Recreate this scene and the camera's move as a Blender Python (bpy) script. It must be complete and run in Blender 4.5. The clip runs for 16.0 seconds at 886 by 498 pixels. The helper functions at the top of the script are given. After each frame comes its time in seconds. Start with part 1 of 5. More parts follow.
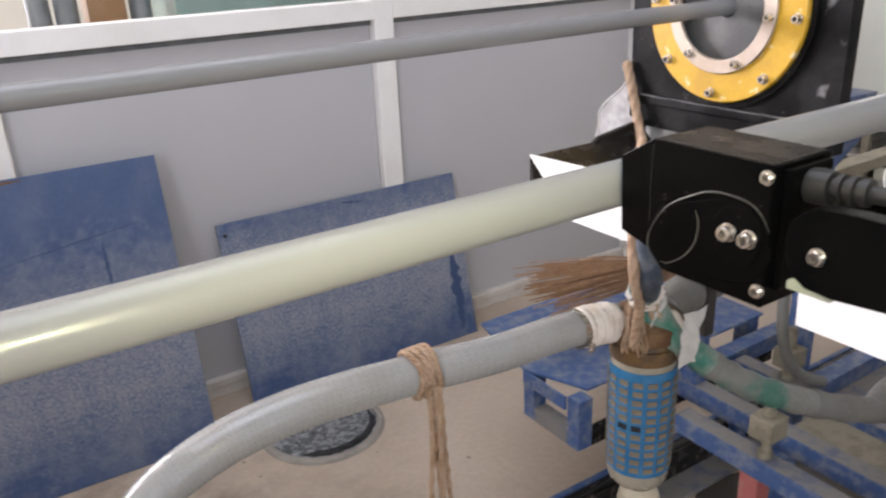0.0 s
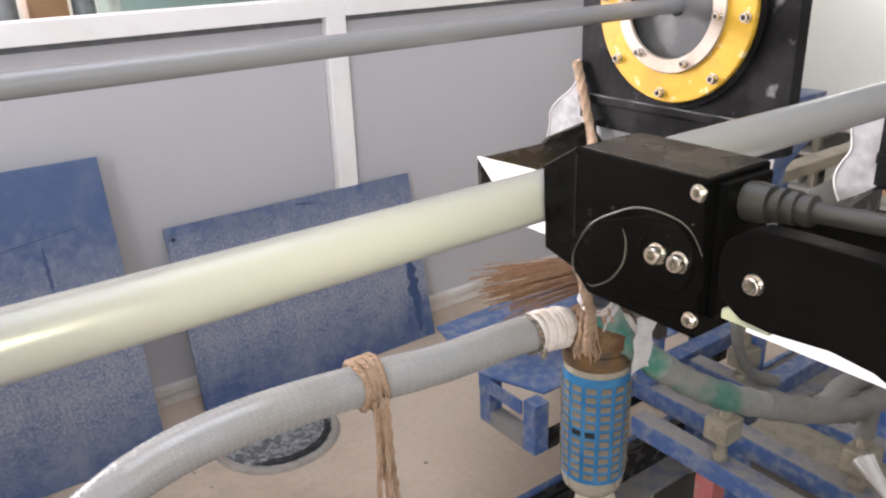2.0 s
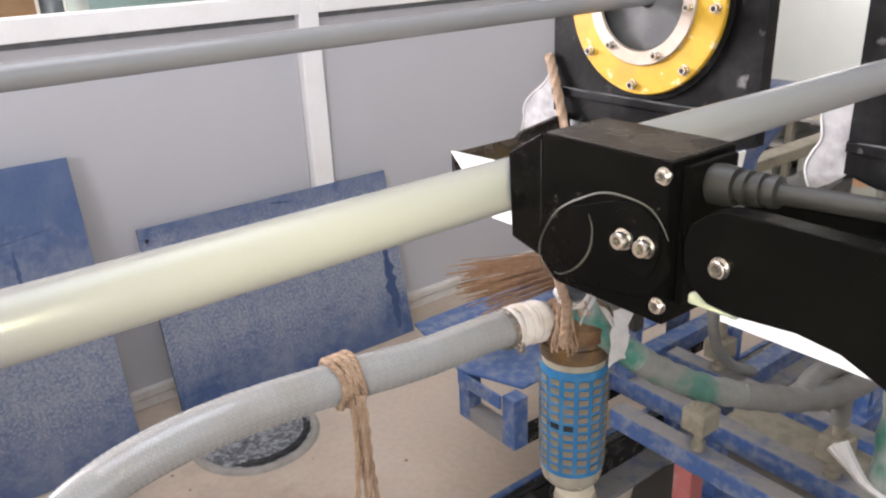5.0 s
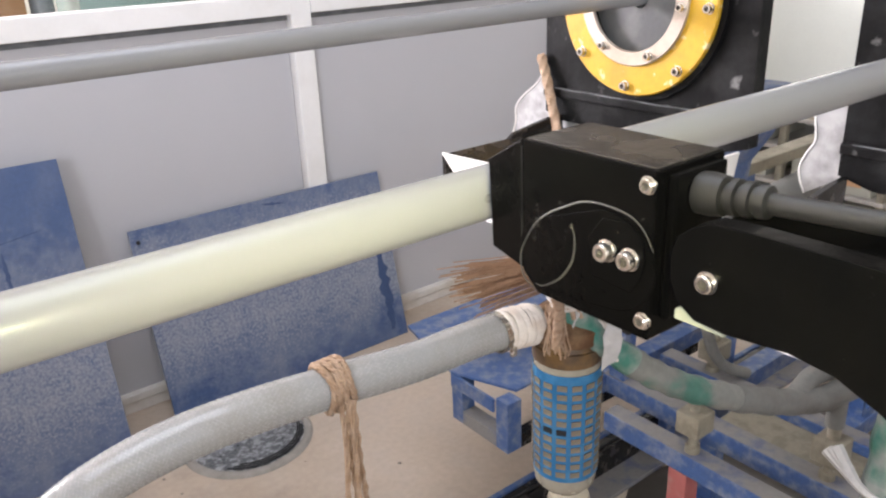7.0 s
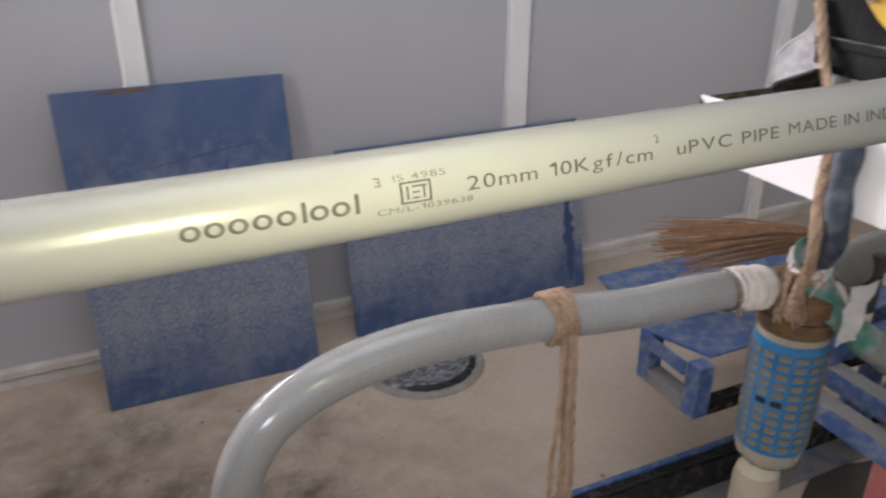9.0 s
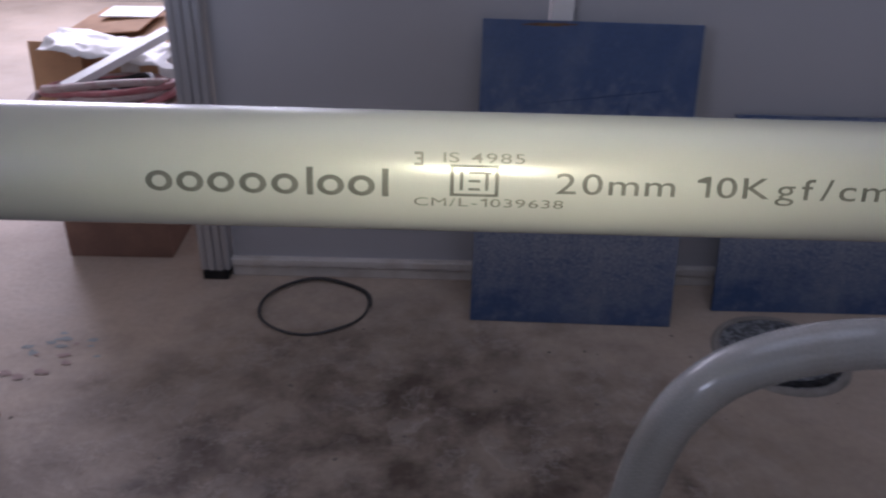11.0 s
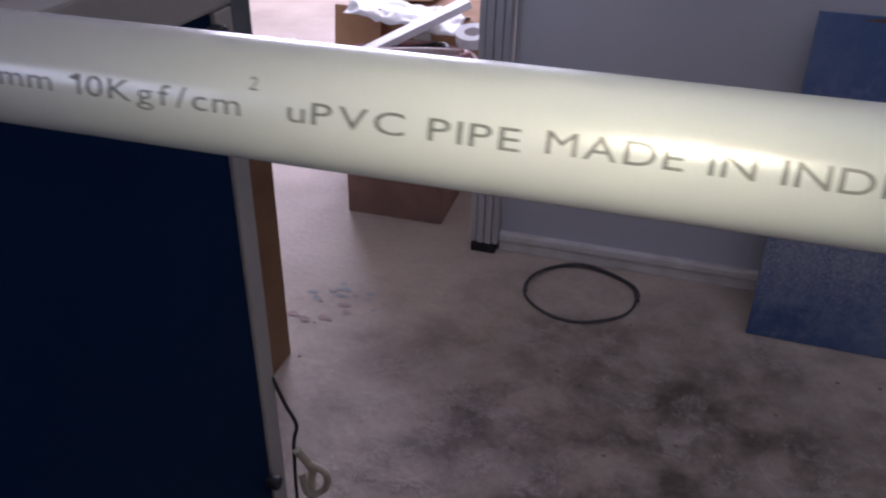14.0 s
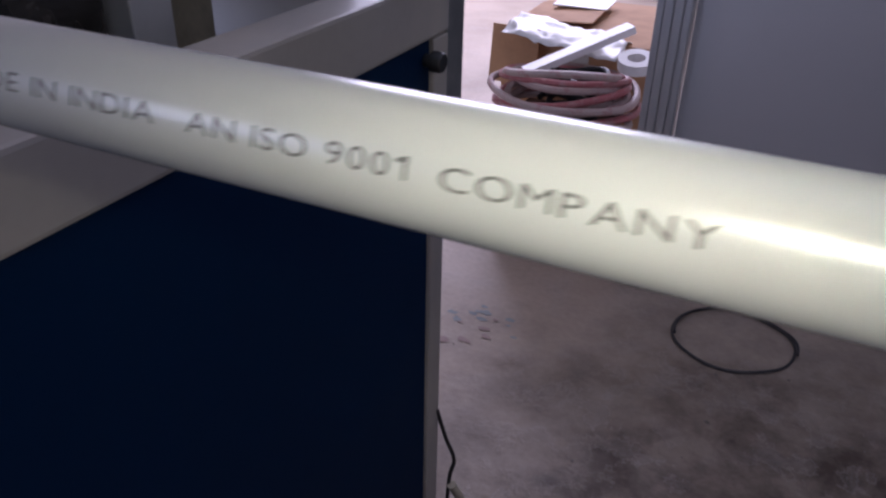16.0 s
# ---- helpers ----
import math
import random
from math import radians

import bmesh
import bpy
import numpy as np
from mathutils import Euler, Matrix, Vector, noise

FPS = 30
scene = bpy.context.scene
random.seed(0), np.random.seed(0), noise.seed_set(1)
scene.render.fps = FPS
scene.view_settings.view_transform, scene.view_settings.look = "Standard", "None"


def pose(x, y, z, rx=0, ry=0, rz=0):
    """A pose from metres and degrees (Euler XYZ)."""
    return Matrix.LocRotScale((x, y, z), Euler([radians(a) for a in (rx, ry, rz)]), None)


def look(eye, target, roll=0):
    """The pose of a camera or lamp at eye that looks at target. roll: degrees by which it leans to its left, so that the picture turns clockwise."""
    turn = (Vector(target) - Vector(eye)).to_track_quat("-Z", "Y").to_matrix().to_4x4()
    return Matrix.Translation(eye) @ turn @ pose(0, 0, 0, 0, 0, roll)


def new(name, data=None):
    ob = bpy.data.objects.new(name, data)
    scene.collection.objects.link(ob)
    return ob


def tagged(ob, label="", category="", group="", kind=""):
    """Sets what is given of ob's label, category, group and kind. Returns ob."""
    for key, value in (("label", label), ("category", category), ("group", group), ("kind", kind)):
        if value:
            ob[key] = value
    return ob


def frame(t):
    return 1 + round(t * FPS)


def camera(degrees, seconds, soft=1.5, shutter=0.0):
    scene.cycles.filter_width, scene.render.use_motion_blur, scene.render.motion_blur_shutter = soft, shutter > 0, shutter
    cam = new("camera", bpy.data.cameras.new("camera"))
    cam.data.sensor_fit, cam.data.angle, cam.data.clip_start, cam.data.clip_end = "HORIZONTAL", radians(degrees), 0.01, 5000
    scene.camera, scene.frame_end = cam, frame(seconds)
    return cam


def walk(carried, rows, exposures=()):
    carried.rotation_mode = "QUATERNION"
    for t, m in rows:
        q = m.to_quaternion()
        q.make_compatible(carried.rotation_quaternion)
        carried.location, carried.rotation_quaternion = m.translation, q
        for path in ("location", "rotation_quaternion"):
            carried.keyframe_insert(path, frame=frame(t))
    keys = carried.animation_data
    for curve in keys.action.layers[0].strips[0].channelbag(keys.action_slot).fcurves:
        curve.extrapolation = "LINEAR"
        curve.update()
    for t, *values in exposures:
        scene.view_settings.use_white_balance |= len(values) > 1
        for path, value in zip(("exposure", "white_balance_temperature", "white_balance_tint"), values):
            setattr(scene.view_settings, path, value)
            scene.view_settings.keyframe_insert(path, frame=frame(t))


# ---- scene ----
cam = camera(58.85, 16.0, soft=2.2, shutter=0.6)
ROWS = [
    (0.0, 0.0177, 0.0028, 1.2984, 68.51, 2.46, -33.17),
    (0.5, 0.0324, 0.0111, 1.2970, 68.44, 0.84, -34.78),
    (1.0, 0.0472, 0.0221, 1.2908, 67.82, 1.16, -35.29),
    (1.5, 0.0566, 0.0223, 1.2893, 67.85, 1.69, -36.11),
    (2.0, 0.0541, 0.0203, 1.2925, 68.33, 1.97, -35.91),
    (2.5, 0.0547, 0.0223, 1.2923, 68.72, 2.15, -35.98),
    (3.0, 0.0583, 0.0258, 1.2888, 68.36, 2.17, -36.47),
    (3.5, 0.0637, 0.0232, 1.2874, 68.42, 2.24, -36.91),
    (4.0, 0.0595, 0.0199, 1.2883, 68.04, 2.25, -37.40),
    (6.5, 0.0669, 0.0251, 1.2868, 68.18, 2.22, -37.83),
    (7.0, 0.0721, 0.0265, 1.2866, 68.08, 2.23, -38.01),
    (7.5, 0.0772, 0.0264, 1.2871, 68.04, 2.47, -38.42),
    (8.0, 0.0528, 0.0409, 1.2768, 67.10, 0.67, -34.46),
    (8.5, 0.0138, 0.0608, 1.2718, 66.25, 0.64, -29.23),
    (9.0, -0.0143, 0.0756, 1.2626, 64.85, -0.07, -24.75),
    (9.5, -0.0489, 0.0904, 1.2567, 63.82, 0.01, -18.77),
    (10.0, -0.0981, 0.1056, 1.2515, 62.69, -0.86, -11.49),
    (12.5, -0.3052, 0.1177, 1.2481, 60.20, -0.63, 11.50),
    (13.0, -0.3382, 0.1152, 1.2513, 60.35, -0.58, 13.58),
    (13.5, -0.3708, 0.1195, 1.2515, 60.50, -0.49, 14.47),
    (14.0, -0.4148, 0.1277, 1.2412, 59.16, -1.17, 16.55),
    (14.5, -0.4405, 0.1363, 1.2405, 58.95, -1.44, 18.70),
    (15.0, -0.4697, 0.1376, 1.2417, 59.29, -1.05, 21.77),
    (15.5, -0.5026, 0.1377, 1.2386, 59.17, -0.65, 24.28),
    (16.0, -0.5271, 0.1430, 1.2422, 59.96, -1.32, 25.87),
]
EXPOSURES = [(0.0, -0.75, 6200, 16), (0.7, -0.5, 6200, 16), (7.5, -0.37, 6200, 16), (8.5, -0.6, 6200, 16), (9.0, -1.15, 6100, 16), (9.5, -1.65, 6000, 16), (10.0, -2.45, 5700, 19), (12.5, -2.7, 5350, 31), (13.5, -2.42, 5350, 31), (15.0, -2.66, 5300, 32), (16.0, -2.66, 5250, 32)]
walk(cam, [(t, pose(*r)) for t, *r in ROWS], EXPOSURES)

# ---- light ----
world = bpy.data.worlds.new("sky")
scene.world = world
world.use_nodes = True
wn = world.node_tree.nodes
sky = wn.new("ShaderNodeTexSky")
sky.sky_type, sky.sun_disc, sky.sun_elevation, sky.sun_rotation = "NISHITA", False, radians(40), radians(180)
world.node_tree.links.new(sky.outputs["Color"], wn["Background"].inputs["Color"])
wn["Background"].inputs["Strength"].default_value = 0.1


def area(name, eye, target, w, h, watts, color):
    lamp = bpy.data.lights.new(name, "AREA")
    lamp.shape, lamp.size, lamp.size_y, lamp.energy, lamp.color = "RECTANGLE", w, h, watts, color
    ob = new(name, lamp)
    ob.matrix_world = look(eye, target)
    return ob


# daylight in the openings of the windows and the roof light
area("daylight_roof", (0.2, 0.7, 3.38), (0.2, 0.7, 0), 2.0, 1.8, 67, (0.95, 0.98, 1.0))
area("daylight_south", (-0.3, -3.32, 2.2), (-0.3, 0, 1.4), 3.0, 1.5, 20, (0.95, 0.98, 1.0))
area("daylight_south_west", (-3.6, -3.32, 2.2), (-3.0, 0, 1.4), 1.6, 1.5, 285, (0.95, 0.98, 1.0))
area("daylight_north", (-2.4, 5.8, 2.2), (-1.6, 3.0, 0.2), 2.6, 1.5, 950, (1.0, 0.92, 0.90))
area("daylight_east", (5.3, 1.2, 2.0), (2.0, 1.2, 1.0), 2.0, 1.5, 35, (0.97, 0.98, 1.0))

TORCH = 17000.0  # glow of the torch beside the lens


# ---- materials ----
def mat(name, color, rough=0.6, metal=0.0, vary=0.12, scale=8.0, fine=60.0, bump=0.15, second=None, amount=0.5, spec=0.5, edge=(0.45, 0.62), coat=0.0, flake=None):
    """A surface: base colour varied at two scales, stains of a second colour, fine relief."""
    m = bpy.data.materials.new(name)
    m.use_nodes = True
    n, l = m.node_tree.nodes, m.node_tree.links
    p = n["Principled BSDF"]
    p.inputs["Roughness"].default_value, p.inputs["Metallic"].default_value = rough, metal
    p.inputs["Specular IOR Level"].default_value = spec
    p.inputs["Coat Weight"].default_value = coat
    co = n.new("ShaderNodeTexCoord")
    big, small = n.new("ShaderNodeTexNoise"), n.new("ShaderNodeTexNoise")
    big.inputs["Scale"].default_value, big.inputs["Detail"].default_value = scale, 6
    small.inputs["Scale"].default_value, small.inputs["Detail"].default_value = fine, 4
    for q in (big, small):
        l.new(co.outputs["Object"], q.inputs["Vector"])
    ramp = n.new("ShaderNodeValToRGB")
    ramp.color_ramp.elements[0].position, ramp.color_ramp.elements[1].position = edge
    l.new(big.outputs["Fac"], ramp.inputs["Fac"])
    mix = n.new("ShaderNodeMix")
    mix.data_type = "RGBA"
    sec = second or tuple(c * (1 - vary * 2) for c in color)
    mix.inputs["A"].default_value, mix.inputs["B"].default_value = (*color, 1), (*sec, 1)
    fac = n.new("ShaderNodeMath")
    fac.operation = "MULTIPLY"
    fac.inputs[1].default_value = amount
    l.new(ramp.outputs["Color"], fac.inputs[0])
    l.new(fac.outputs[0], mix.inputs["Factor"])
    last = mix.outputs["Result"]
    if flake:
        mid, cut, top = n.new("ShaderNodeTexNoise"), n.new("ShaderNodeValToRGB"), n.new("ShaderNodeMix")
        mid.inputs["Scale"].default_value, mid.inputs["Detail"].default_value, mid.inputs["Distortion"].default_value = flake[0], 9, 0.25
        l.new(co.outputs["Object"], mid.inputs["Vector"])
        cut.color_ramp.elements[0].position, cut.color_ramp.elements[1].position = flake[2]
        l.new(mid.outputs["Fac"], cut.inputs["Fac"])
        part_of = n.new("ShaderNodeMath")
        part_of.operation, part_of.inputs[1].default_value = "MULTIPLY", flake[3]
        l.new(cut.outputs["Color"], part_of.inputs[0])
        top.data_type = "RGBA"
        l.new(part_of.outputs[0], top.inputs["Factor"])
        l.new(last, top.inputs["A"])
        top.inputs["B"].default_value = (*flake[1], 1)
        last = top.outputs["Result"]
    hsv = n.new("ShaderNodeHueSaturation")
    mr = n.new("ShaderNodeMapRange")
    mr.inputs["To Min"].default_value, mr.inputs["To Max"].default_value = 1 - vary, 1 + vary
    l.new(small.outputs["Fac"], mr.inputs["Value"])
    l.new(mr.outputs["Result"], hsv.inputs["Value"])
    l.new(last, hsv.inputs["Color"])
    l.new(hsv.outputs["Color"], p.inputs["Base Color"])
    rr = n.new("ShaderNodeMapRange")
    rr.inputs["To Min"].default_value, rr.inputs["To Max"].default_value = max(rough - 0.1, 0.03), min(rough + 0.12, 1)
    l.new(big.outputs["Fac"], rr.inputs["Value"])
    l.new(rr.outputs["Result"], p.inputs["Roughness"])
    if bump:
        b = n.new("ShaderNodeBump")
        b.inputs["Strength"].default_value, b.inputs["Distance"].default_value = bump, 0.002
        l.new(small.outputs["Fac"], b.inputs["Height"])
        l.new(b.outputs["Normal"], p.inputs["Normal"])
    return m


def glass(name, color=(0.9, 0.95, 0.93), rough=0.02, ior=1.3):
    m = bpy.data.materials.new(name)
    m.use_nodes = True
    p = m.node_tree.nodes["Principled BSDF"]
    p.inputs["Base Color"].default_value = (*color, 1)
    p.inputs["Roughness"].default_value, p.inputs["IOR"].default_value = rough, ior
    p.inputs["Transmission Weight"].default_value = 1
    return m




def concrete():
    """Worn concrete: cloudy base, a trodden damp patch, and broken crusts of pale cement with raised rims."""
    m = mat("worn concrete", (0.48, 0.395, 0.315), 0.62, 0, 0.14, 2.2, 55, 0.6, (0.30, 0.24, 0.185), 0.6, edge=(0.40, 0.66), flake=(10.0, (0.44, 0.385, 0.335), (0.46, 0.76), 0.45))
    n, l = m.node_tree.nodes, m.node_tree.links
    p = n["Principled BSDF"]
    base = p.inputs["Base Color"].links[0].from_socket
    co = n.new("ShaderNodeTexCoord")

    def cloud(scale, detail, rough, twist):
        q = n.new("ShaderNodeTexNoise")
        q.inputs["Scale"].default_value, q.inputs["Detail"].default_value = scale, detail
        q.inputs["Roughness"].default_value, q.inputs["Distortion"].default_value = rough, twist
        l.new(co.outputs["Object"], q.inputs["Vector"])
        return q.outputs["Fac"]

    def span(value, a, b, c=0.0, d=1.0):
        q = n.new("ShaderNodeMapRange")
        for key, x in (("From Min", a), ("From Max", b), ("To Min", c), ("To Max", d)):
            q.inputs[key].default_value = x
        l.new(value, q.inputs["Value"])
        return q.outputs["Result"]

    def maths(kind, a, b):
        q = n.new("ShaderNodeMath")
        q.operation = kind
        for k, x in enumerate((a, b)):
            if isinstance(x, float):
                q.inputs[k].default_value = x
            else:
                l.new(x, q.inputs[k])
        return q.outputs[0]

    def over(below, colour, fac):
        q = n.new("ShaderNodeMix")
        q.data_type = "RGBA"
        l.new(fac, q.inputs["Factor"])
        l.new(below, q.inputs["A"])
        q.inputs["B"].default_value = (*colour, 1)
        return q.outputs["Result"]

    place, far = n.new("ShaderNodeVectorMath"), n.new("ShaderNodeVectorMath")
    place.operation, far.operation = "MULTIPLY_ADD", "LENGTH"
    place.inputs[1].default_value, place.inputs[2].default_value = (0.95, 0.95, 0), (0.28, -1.15, 0)
    l.new(co.outputs["Object"], place.inputs[0])
    l.new(place.outputs[0], far.inputs[0])
    patch = span(maths("ADD", far.outputs["Value"], cloud(4.5, 8, 0.6, 0.0)), 0.95, 1.5, 1.0, 0.0)
    damp = maths("MULTIPLY", patch, span(cloud(6.0, 10, 0.68, 0.15), 0.38, 0.62, 0.36, 0.95))
    crust = cloud(11.0, 7, 0.62, 0.25)
    inner = span(crust, 0.56, 0.63)
    rim = maths("MULTIPLY", span(crust, 0.525, 0.55), span(crust, 0.55, 0.575, 1.0, 0.0))
    few = maths("MULTIPLY", patch, span(cloud(3.3, 4, 0.5, 0.0), 0.38, 0.52))
    c = over(base, (0.075, 0.052, 0.037), damp)
    c = over(c, (0.30, 0.265, 0.235), maths("MULTIPLY", maths("MULTIPLY", inner, few), 0.45))
    c = over(c, (0.52, 0.475, 0.44), maths("MULTIPLY", maths("MULTIPLY", rim, few), 0.3))
    l.new(c, p.inputs["Base Color"])
    bump = n.new("ShaderNodeBump")
    bump.inputs["Strength"].default_value, bump.inputs["Distance"].default_value = 0.5, 0.006
    l.new(maths("MULTIPLY", span(crust, 0.50, 0.60), few), bump.inputs["Height"])
    l.new(p.inputs["Normal"].links[0].from_socket, bump.inputs["Normal"])
    l.new(bump.outputs["Normal"], p.inputs["Normal"])
    return m


def scuffed_sheet():
    """Blue coated sheet: smooth dark blue above, rubbed grey and speckled in the middle, mottled blue at the foot."""
    m = mat("scuffed blue sheet", (0.046, 0.082, 0.185), 0.46, 0, 0.24, 6, 95, 0.4, (0.062, 0.10, 0.205), 0.8, flake=(5, (0.13, 0.16, 0.235), (0.48, 0.70), 0.6))
    n, l = m.node_tree.nodes, m.node_tree.links
    p = n["Principled BSDF"]
    base = p.inputs["Base Color"].links[0].from_socket
    co, sep, band = n.new("ShaderNodeTexCoord"), n.new("ShaderNodeSeparateXYZ"), n.new("ShaderNodeValToRGB")
    l.new(co.outputs["Object"], sep.inputs[0])
    sway, shift = n.new("ShaderNodeTexNoise"), n.new("ShaderNodeMath")
    sway.inputs["Scale"].default_value, sway.inputs["Detail"].default_value = 5.0, 7
    l.new(co.outputs["Object"], sway.inputs["Vector"])
    shift.operation, shift.inputs[1].default_value = "MULTIPLY_ADD", 0.2
    l.new(sway.outputs["Fac"], shift.inputs[0])
    l.new(sep.outputs["Z"], shift.inputs[2])
    drop = n.new("ShaderNodeMath")
    drop.operation, drop.inputs[1].default_value = "SUBTRACT", 0.1
    l.new(shift.outputs[0], drop.inputs[0])
    l.new(drop.outputs[0], band.inputs["Fac"])
    stops = band.color_ramp.elements
    stops[0].position, stops[0].color = 0.02, (0.22, 0.22, 0.22, 1)
    stops[1].position, stops[1].color = 0.86, (0.0, 0.0, 0.0, 1)
    for at, v in ((0.08, 0.30), (0.20, 0.46), (0.46, 0.48), (0.58, 0.30), (0.70, 0.16)):
        e = stops.new(at)
        e.color = (v, v, v, 1)
    last = base
    for scale, detail, lo, hi, colour, amount in ((24, 9, 0.72, 1.06, (0.205, 0.225, 0.280), 0.8), (120, 3, 0.88, 1.10, (0.32, 0.335, 0.37), 0.7)):
        q, add, cut, mix = n.new("ShaderNodeTexNoise"), n.new("ShaderNodeMath"), n.new("ShaderNodeMapRange"), n.new("ShaderNodeMix")
        q.inputs["Scale"].default_value, q.inputs["Detail"].default_value, q.inputs["Roughness"].default_value = scale, detail, 0.7
        l.new(co.outputs["Object"], q.inputs["Vector"])
        l.new(q.outputs["Fac"], add.inputs[0])
        l.new(band.outputs["Color"], add.inputs[1])
        cut.inputs["From Min"].default_value, cut.inputs["From Max"].default_value, cut.inputs["To Max"].default_value = lo, hi, amount
        l.new(add.outputs[0], cut.inputs["Value"])
        mix.data_type = "RGBA"
        l.new(cut.outputs["Result"], mix.inputs["Factor"])
        l.new(last, mix.inputs["A"])
        mix.inputs["B"].default_value = (*colour, 1)
        last = mix.outputs["Result"]
    l.new(last, p.inputs["Base Color"])
    return m


def pvc(name, colour, rough):
    """Extruded plastic: even colour, a smooth gloss with the faintest ripple along the pipe."""
    m = bpy.data.materials.new(name)
    m.use_nodes = True
    n, l = m.node_tree.nodes, m.node_tree.links
    p = n["Principled BSDF"]
    p.inputs["Base Color"].default_value, p.inputs["Roughness"].default_value = (*colour, 1), rough
    p.inputs["Coat Weight"].default_value = 0.12
    co, draw, ripple, bump = n.new("ShaderNodeTexCoord"), n.new("ShaderNodeMapping"), n.new("ShaderNodeTexNoise"), n.new("ShaderNodeBump")
    draw.inputs["Scale"].default_value = (8, 160, 160)
    ripple.inputs["Scale"].default_value = 1.0
    bump.inputs["Strength"].default_value, bump.inputs["Distance"].default_value = 0.03, 0.0005
    l.new(co.outputs["Object"], draw.inputs["Vector"])
    l.new(draw.outputs["Vector"], ripple.inputs["Vector"])
    l.new(ripple.outputs["Fac"], bump.inputs["Height"])
    l.new(bump.outputs["Normal"], p.inputs["Normal"])
    return m


M_FLOOR = concrete()
M_PANEL = mat("grey laminate panel", (0.45, 0.45, 0.47), 0.42, 0, 0.02, 1.5, 180, 0.03, (0.42, 0.42, 0.435), 0.5)
M_WHITE = mat("white coated aluminium", (0.78, 0.77, 0.76), 0.4, 0, 0.03, 6, 90, 0.04, (0.66, 0.64, 0.61), 0.4)
M_ALU = mat("anodised aluminium", (0.52, 0.53, 0.55), 0.38, 0.6, 0.04, 10, 120, 0.05)
M_WALL = mat("painted plaster", (0.68, 0.67, 0.63), 0.85, 0, 0.04, 1.5, 60, 0.2)
M_SKIRT = mat("dusty white skirting", (0.62, 0.59, 0.55), 0.7, 0, 0.08, 9, 80, 0.2, (0.44, 0.39, 0.33), 0.5)
M_BOARD = scuffed_sheet()
M_BLUE = mat("chipped blue paint", (0.040, 0.085, 0.215), 0.5, 0, 0.26, 42, 190, 0.4, (0.21, 0.225, 0.26), 0.75, edge=(0.44, 0.68))
M_DUST = mat("dust on blue paint", (0.18, 0.172, 0.165), 0.85, 0, 0.15, 22, 120, 0.4, (0.06, 0.085, 0.17), 0.6, edge=(0.5, 0.66))
M_BLACK = mat("black anodised metal", (0.002, 0.002, 0.0022), 0.2, 0, 0.3, 20, 300, 0.05, (0.0045, 0.0042, 0.004), 0.6, spec=0.035, flake=(160, (0.07, 0.065, 0.06), (0.70, 0.76), 0.5))
M_BLACKTOP = mat("worn black metal", (0.012, 0.011, 0.010), 0.25, 0, 0.3, 30, 250, 0.1, (0.045, 0.038, 0.033), 0.7)
M_PLATE = mat("black painted steel", (0.006, 0.006, 0.0064), 0.45, 0, 0.3, 18, 120, 0.3, (0.022, 0.022, 0.023), 0.7, spec=0.08, flake=(26, (0.24, 0.24, 0.24), (0.62, 0.70), 0.6))
M_YELLOW = mat("yellow painted ring", (0.50, 0.30, 0.014), 0.42, 0, 0.14, 22, 130, 0.2, (0.36, 0.20, 0.012), 0.6, edge=(0.5, 0.7), flake=(55, (0.66, 0.60, 0.42), (0.60, 0.66), 0.65))
M_STEEL = mat("brushed steel", (0.48, 0.42, 0.36), 0.38, 0.6, 0.1, 25, 200, 0.1, (0.34, 0.26, 0.19), 0.5)
M_BOLT = mat("zinc bolt", (0.66, 0.63, 0.58), 0.24, 1.0, 0.06, 60, 400, 0.05)
M_SOCKET = mat("dark socket", (0.05, 0.045, 0.04), 0.5, 0.5, 0.1, 60, 300, 0.05)
M_FLANGE = mat("grey streaked sheet", (0.34, 0.34, 0.345), 0.55, 0.2, 0.2, 30, 90, 0.3, (0.10, 0.10, 0.10), 0.6)
M_RIM = mat("worn black rim", (0.05, 0.048, 0.045), 0.5, 0, 0.3, 60, 300, 0.1, (0.012, 0.012, 0.012), 0.8)
M_RUBBER = mat("grey rubber seal", (0.10, 0.105, 0.11), 0.5, 0, 0.15, 25, 160, 0.2, (0.18, 0.18, 0.18), 0.5)
M_PVC = pvc("cream grey pvc", (0.226, 0.231, 0.237), 0.27)
M_PVCG = pvc("grey pvc", (0.215, 0.219, 0.23), 0.25)
M_INK = mat("black ink", (0.032, 0.032, 0.03), 0.5, 0, 0.25, 200, 900, 0.0, (0.07, 0.07, 0.066), 0.5)
M_INKF = mat("faint ink", (0.06, 0.06, 0.055), 0.5, 0, 0.25, 200, 900, 0.0, (0.13, 0.13, 0.12), 0.6)
M_HOSE = mat("dusty braided hose", (0.28, 0.283, 0.283), 0.2, 0, 0.06, 12, 150, 0.05, (0.25, 0.235, 0.215), 0.5, coat=0.6)
M_BRAID = mat("hose braid", (0.36, 0.36, 0.355), 0.22, 0, 0.08, 12, 200, 0.1)
M_JUTE = mat("jute rope", (0.34, 0.24, 0.165), 0.9, 0, 0.25, 60, 260, 0.8, (0.22, 0.13, 0.07), 0.6)
M_TAPE = mat("white wrap tape", (0.62, 0.58, 0.53), 0.7, 0, 0.1, 40, 200, 0.5, (0.45, 0.36, 0.28), 0.5)
M_BRASS = mat("rusty brass", (0.12, 0.06, 0.027), 0.6, 0.3, 0.25, 40, 160, 0.4, (0.20, 0.13, 0.065), 0.6)
